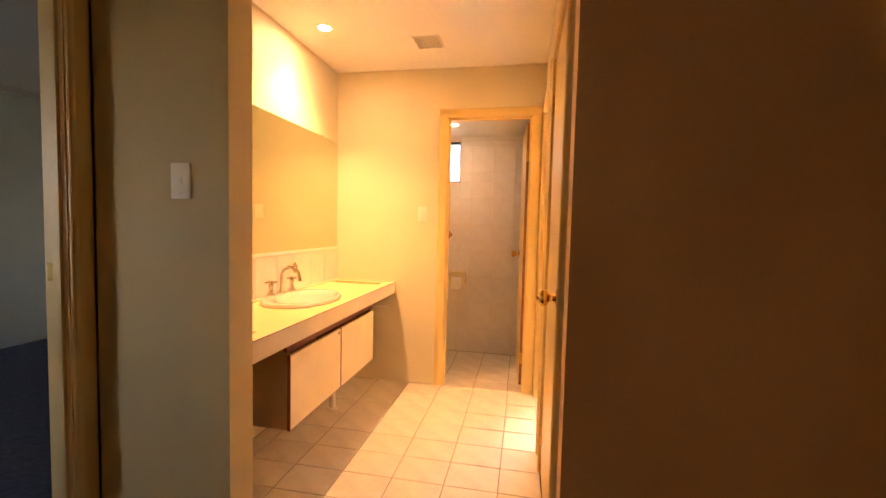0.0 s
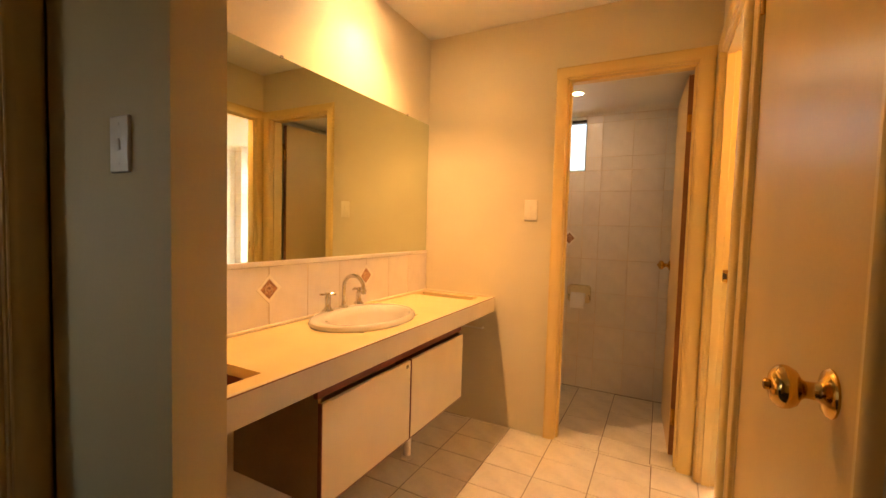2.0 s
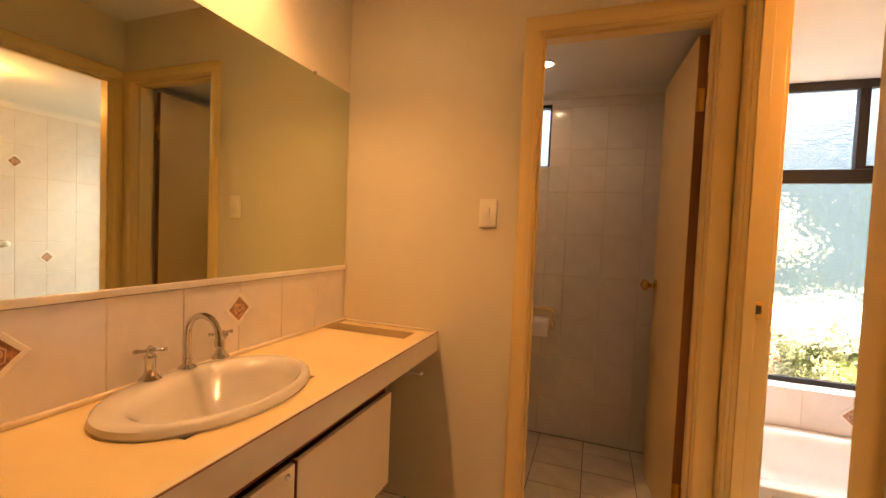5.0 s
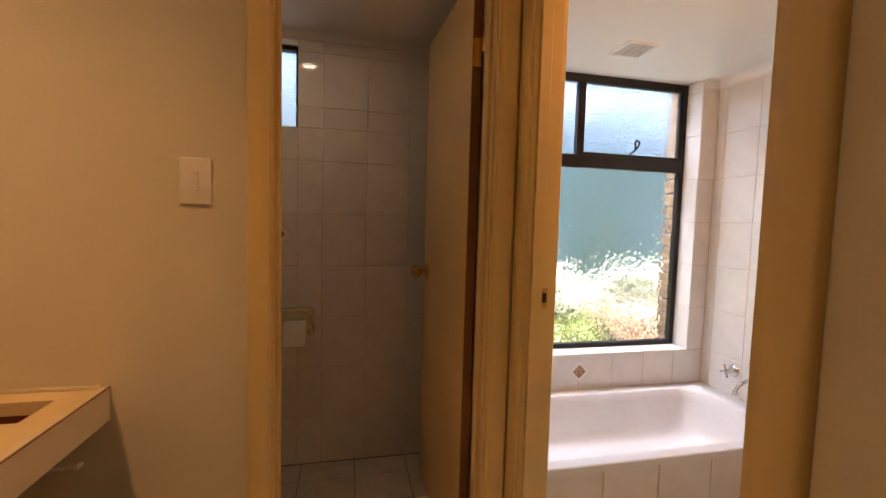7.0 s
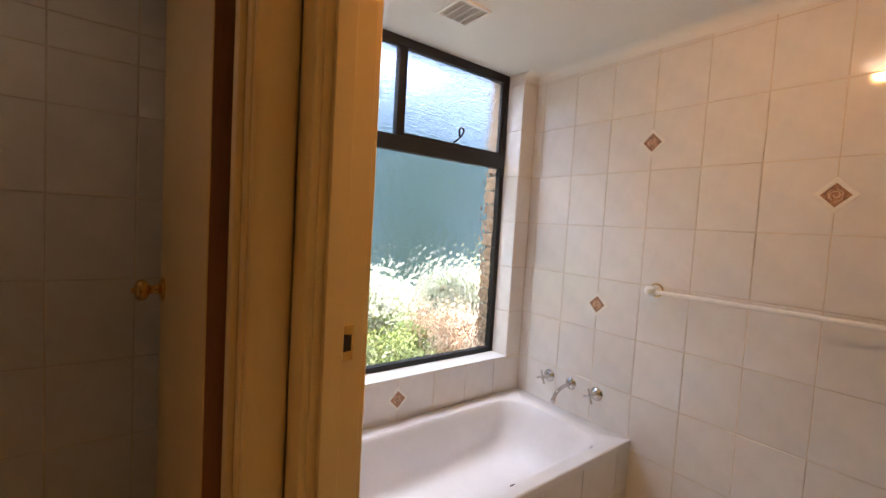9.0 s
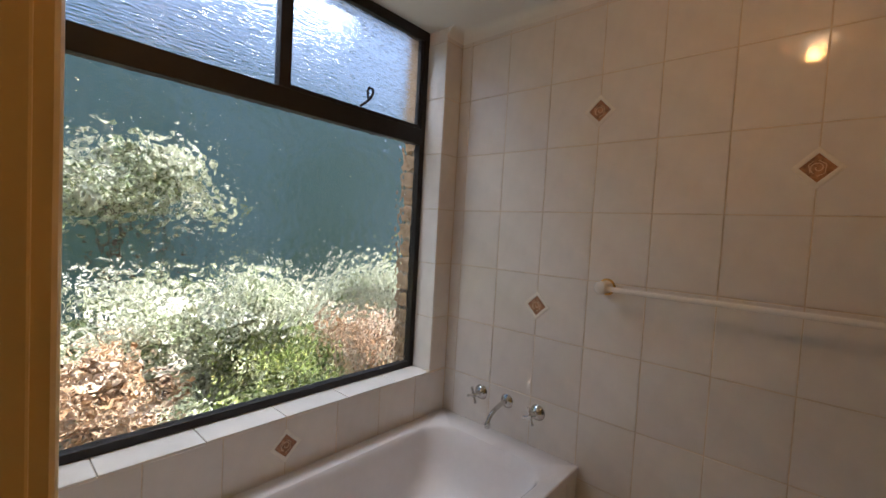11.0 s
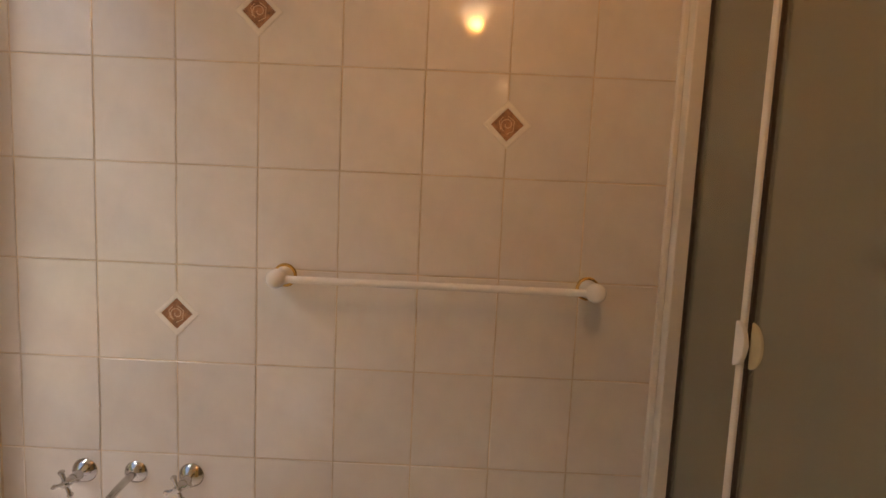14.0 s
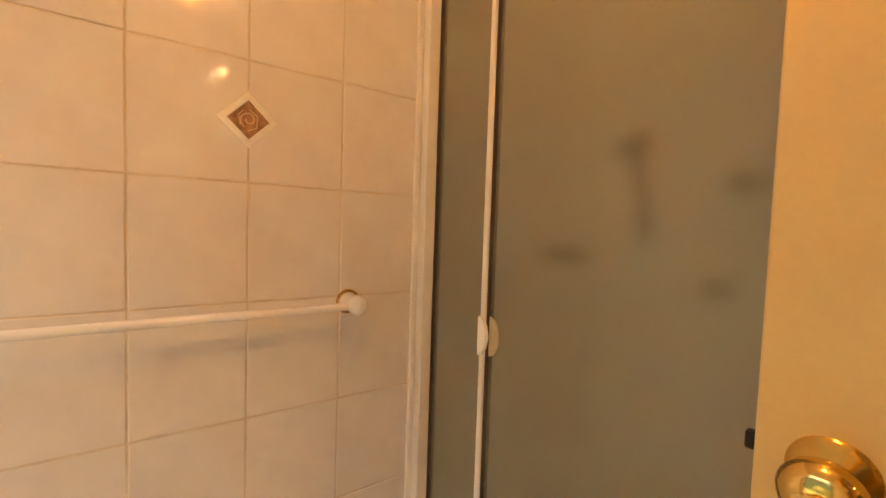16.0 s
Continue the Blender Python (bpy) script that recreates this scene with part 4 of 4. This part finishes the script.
# towel rail
rail = thing("towel_rail", pose(XT, 3.31, 0.995), "white towel rail with brass rings on the tiles", "towel rail")
part("bar", tube([(1.833, 2.93, 0.995), (1.833, 3.70, 0.995)], 0.0095, 16), WHITEPLASTIC, rail, smooth=True)
for y in (2.925, 3.705):
    ro = pose(XT, y, 0.997, 0, -90)
    part("bracket", lathe([(0, 0), (0.024, 0), (0.025, 0.006), (0.022, 0.02), (0.021, 0.045), (0.024, 0.06), (0.023, 0.074), (0.016, 0.082), (0, 0.085)], ro, 24), WHITEPLASTIC, rail, "white end bracket", smooth=True)
    part("ring", lathe([(0.022, 0.001), (0.028, 0.001), (0.031, 0.006), (0.028, 0.011), (0.022, 0.011)], ro, 28), BRASS, rail, "brass ring", smooth=True)

# ---- shower ----
SY = 2.682
screen = thing("shower_screen", pose(1.43, SY, 0), "frosted glass shower screen in a white aluminium frame", "shower screen")
part("wall_channel", bevelled(XT - 0.036, XT, SY - 0.012, SY + 0.045, 0.09, 1.95, 0.003), ALUWHITE, screen, "white wall channel")
part("cover_strip", bevelled(XT - 0.012, XT, SY + 0.046, SY + 0.062, 0.09, 1.95, 0.003), ALUWHITE, screen)
part("rubber_seal", boxes((XT - 0.042, XT - 0.036, SY - 0.010, SY + 0.012, 0.12, 1.92)), DARK, screen, "black rubber seal")
part("fixed_pane", boxes((1.645, XT - 0.037, SY, SY + 0.006, 0.12, 1.92)), FROST, screen, "frosted glass")
part("stile", bevelled(1.622, 1.638, SY - 0.004, SY + 0.026, 0.11, 1.93, 0.003), ALUWHITE, screen, "white door stile")
part("rubber_seal", boxes((1.616, 1.622, SY + 0.0, SY + 0.02, 0.12, 1.92)), DARK, screen, "black rubber seal")
part("door_pane", boxes((0.98, 1.615, SY + 0.008, SY + 0.014, 0.12, 1.92)), FROST, screen, "frosted glass door")
part("head_rail", bevelled(0.95, XT, SY - 0.015, SY + 0.03, 1.93, 1.965, 0.003), ALUWHITE, screen)
part("sill_rail", bevelled(0.95, XT, SY - 0.015, SY + 0.03, 0.085, 0.115, 0.003), ALUWHITE, screen)
part("side_stile", bevelled(0.95, 0.98, SY - 0.008, SY + 0.026, 0.115, 1.93, 0.003), ALUWHITE, screen)


def halfmoon(x, y0, y1, z, r, side):
    """A half-round pull plate in the plane y."""
    bm = bmesh.new()
    pts = [(x, z - r)] + [(x + side * 0.62 * r * math.cos(radians(a)), z + r * math.sin(radians(a))) for a in range(-80, 81, 16)] + [(x, z + r)]
    a = [bm.verts.new((u, y0, v)) for u, v in pts]
    b = [bm.verts.new((u, y1, v)) for u, v in pts]
    n = len(pts)
    for k in range(n):
        bm.faces.new([a[k], a[(k + 1) % n], b[(k + 1) % n], b[k]])
    bm.faces.new(a)
    bm.faces.new(b[::-1])
    bmesh.ops.bevel(bm, geom=bm.edges[:], offset=0.0012, segments=2, affect="EDGES")
    return bm


part("handle", halfmoon(1.634, SY + 0.026, SY + 0.036, 0.945, 0.045, -1), WHITEPLASTIC, screen, "white half-round pull")
# sits before the pane; the frosted glass's dimming is put into its colour
part("handle", halfmoon(1.614, SY + 0.0145, SY + 0.019, 0.945, 0.046, -1.1), PULL, screen, "half-round pull before the glass, dulled as if seen through it")
setting("shower_hob", bevelled(0.90, XT, SY - 0.04, SY + 0.05, 0, 0.084, 0.004), TILE, "tiled kerb under the shower screen", "kerb")
mixer = thing("shower_tap", Matrix.Translation((1.36, 2.0, 1.33)) @ pose(0, 0, 0, -90), "chrome shower tap on the recess wall", "tap", "shower taps")
part("flange", lathe([(0, 0), (0.036, 0), (0.034, 0.01), (0.016, 0.022), (0.014, 0.05), (0.03, 0.056), (0.032, 0.075), (0.022, 0.085), (0, 0.087)], n=24), CHROME, mixer, smooth=True, local=True)
copy_thing(mixer, Matrix.Translation((1.41, 2.0, 1.04)) @ pose(0, 0, 0, -90))
dish = thing("soap_holder", pose(1.85, 2.16, 1.1), "grey soap holder on the shower tiles", "soap holder")
part("dish", bevelled(1.79, XT, 2.09, 2.22, 1.085, 1.115, 0.008), DARK, dish, smooth=True)
part("lip", tube([(1.885, 2.10, 1.125), (1.80, 2.10, 1.128), (1.80, 2.21, 1.128), (1.885, 2.21, 1.125)], 0.006, 8), DARK, dish, smooth=True)
shower = thing("hand_shower", pose(1.63, 2.0, 1.1), "dark hand shower hanging on a wall bracket", "hand shower")
part("handle", tube([(1.63, 2.04, 1.16), (1.63, 2.06, 1.26), (1.63, 2.08, 1.36), (1.63, 2.10, 1.42)], 0.016, 10, 0.02), DARK, shower, smooth=True)
part("head", lathe([(0, 0), (0.02, 0), (0.05, 0.03), (0.055, 0.045), (0, 0.05)], pose(1.63, 2.09, 1.43, -60), 24), DARK, shower, smooth=True)
part("bracket", bevelled(1.615, 1.645, 2.0, 2.06, 1.22, 1.26, 0.004), CHROME, shower)

# ---- toilet room: paper holder ----
holder = thing("toilet_paper_holder", pose(-0.482, YW, 0.73), "ivory ceramic toilet paper holder on the tiles", "paper holder")
pl = bevelled(-0.565, -0.400, YW - 0.012, YW, 0.66, 0.795, 0.02, 4)
part("backplate", pl, HOLDER, holder, smooth=True)
for x in (-0.565, -0.414):
    part("arm", bevelled(x, x + 0.014, YW - 0.085, YW - 0.010, 0.690, 0.725, 0.006, 3), HOLDER, holder, smooth=True)
part("hood", tube([(-0.558, YW - 0.03, 0.72), (-0.556, YW - 0.045, 0.772), (-0.53, YW - 0.048, 0.79), (-0.435, YW - 0.048, 0.79), (-0.409, YW - 0.045, 0.772), (-0.407, YW - 0.03, 0.72)], 0.010, 10), HOLDER, holder, smooth=True)
part("spindle", tube([(-0.552, YW - 0.066, 0.706), (-0.413, YW - 0.066, 0.706)], 0.006, 10), HOLDER, holder, smooth=True)
roll = thing("toilet_roll", pose(-0.482, YW - 0.066, 0.706), "white toilet roll with a hanging sheet", "toilet roll")
part("roll", lathe([(0.008, -0.05), (0.036, -0.05), (0.038, -0.047), (0.038, 0.047), (0.036, 0.05), (0.008, 0.05)], pose(0, 0, 0, 0, 90), 32), PAPER, roll, smooth=True, local=True)
part("loose_sheet", bevelled(-0.049, 0.049, -0.0395, -0.038, -0.075, 0.0, 0.0004, 1), PAPER, roll, local=True)

# ---- outside ----
setting("ground", boxes((-60, 60, 4.75, 80, -0.35, -0.15)), SOIL, "bare brown garden soil", "ground")
fence = setting("fence", boxes((-12, 12, 8.6, 8.66, -0.15, 3.3)), FENCE, "tall shaded grey-green boundary fence", "fence")


def shrub(name, centre, size, count, mat, label, leaf=0.05, group="garden shrubs"):
    """Stems and some thousand folded leaves in an uneven crown."""
    c, s = Vector(centre), Vector(size)
    ob = thing(name, Matrix.Translation((c.x, c.y, -0.15)), label, "shrub", group)
    bm = bmesh.new()
    clumps = [Vector((random.gauss(0, 0.42), random.gauss(0, 0.42), random.uniform(-0.7, 0.75))) for _ in range(22)]
    for _ in range(count):
        k = random.choice(clumps)
        p = k + Vector((random.gauss(0, 0.2), random.gauss(0, 0.2), random.gauss(0, 0.16)))
        p = Vector((p.x * s.x, p.y * s.y, p.z * s.z)) + c
        if p.z < -0.12 or p.y < 4.86:
            continue
        size1 = leaf * random.uniform(0.6, 1.3)
        m = Matrix.Translation(p) @ Euler((random.uniform(-0.9, 0.9), random.uniform(-0.9, 0.9), random.uniform(0, 6.3))).to_matrix().to_4x4()
        q = [(0, -0.5, 0), (0.26, -0.1, 0.06), (0.22, 0.25, 0.05), (0, 0.55, -0.05), (-0.22, 0.25, 0.05), (-0.26, -0.1, 0.06)]
        v = [bm.verts.new(m @ (Vector(x) * size1)) for x in q]
        bm.faces.new([v[0], v[1], v[2], v[3]])
        bm.faces.new([v[0], v[3], v[4], v[5]])
    me = bpy.data.meshes.new("crown")
    bm.transform(ob.matrix_basis.inverted())
    bm.to_mesh(me)
    bm.free()
    me.materials.append(mat)
    o = new("crown", me)
    o.parent = ob
    stems = []
    for k in clumps[:9]:
        tip = Vector((k.x * s.x, k.y * s.y, k.z * s.z)) + c
        base = Vector((c.x + random.uniform(-0.1, 0.1) * s.x, c.y + random.uniform(-0.1, 0.1), -0.17))
        stems.append(tube([base, base.lerp(tip, 0.5) + Vector((random.uniform(-0.05, 0.05), 0, 0.05)), tip], 0.012, 6, 0.004))
    part("stems", join(*stems), TWIG, ob)
    return ob


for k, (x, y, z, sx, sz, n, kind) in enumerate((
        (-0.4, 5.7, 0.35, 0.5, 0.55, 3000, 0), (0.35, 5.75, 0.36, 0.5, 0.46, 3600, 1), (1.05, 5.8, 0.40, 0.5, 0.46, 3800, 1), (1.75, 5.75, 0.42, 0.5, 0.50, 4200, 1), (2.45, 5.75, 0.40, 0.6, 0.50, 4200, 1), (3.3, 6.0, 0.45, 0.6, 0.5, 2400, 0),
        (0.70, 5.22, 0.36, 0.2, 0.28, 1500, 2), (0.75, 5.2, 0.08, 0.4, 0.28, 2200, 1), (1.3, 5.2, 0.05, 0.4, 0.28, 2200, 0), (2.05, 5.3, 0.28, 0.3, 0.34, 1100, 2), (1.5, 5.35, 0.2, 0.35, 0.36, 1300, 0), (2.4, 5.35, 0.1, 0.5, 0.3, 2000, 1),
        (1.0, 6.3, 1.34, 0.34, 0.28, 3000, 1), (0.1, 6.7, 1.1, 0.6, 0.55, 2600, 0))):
    shrub("garden_shrub", (x, y, z), (sx, 0.34, sz), int(2.1 * n), (LEAFGREEN, LEAFLIGHT, LEAFBROWN)[kind], ("sunlit green garden shrub outside the window", "pale shrub outside the window, sun glare whitened into its leaf colour", "dry brown-leaved shrub outside the window")[kind], 0.05)

# outer brick leaf beside the window, single bricks on the reveal
outer = setting("wall_brick", boxes((WY1 + 0.022, 2.3, 4.632, 4.74, -0.2, H), (-4.8, TX0 - 0.02, 4.632, 4.74, -0.2, H), (TX1 + 0.02, WY0 - 0.02, 4.632, 4.74, -0.2, H), (TX0 - 0.02, TX1 + 0.02, 4.632, 4.74, -0.2, TZ0 - 0.02), (WY0 - 0.02, WY1 + 0.022, 4.632, 4.74, -0.2, WZ0 - 0.03), (-4.8, 2.3, 4.632, 4.74, WZ1 + 0.01, H)), MORTAR, "mortar of the outer brick wall")
brick_me = mesh("brick", bevelled(0, 0.22, 0, 0.116, 0, 0.074, 0.006), BRICK)
half_me = mesh("brick", bevelled(0, 0.11, 0, 0.116, 0, 0.074, 0.006), BRICK)
for k in range(23):
    z = 0.43 + 0.086 * k
    if z > 2.3:
        break
    for x, me in ((1.785, half_me if k % 2 else brick_me), (1.905 if k % 2 else 2.015, brick_me)):
        o = new("brick", me)
        o.parent = outer
        o.matrix_basis = pose(x + random.uniform(-0.004, 0.005), 4.628 + random.uniform(-0.001, 0.001), z, 0, 0, random.uniform(-0.7, 0.7))
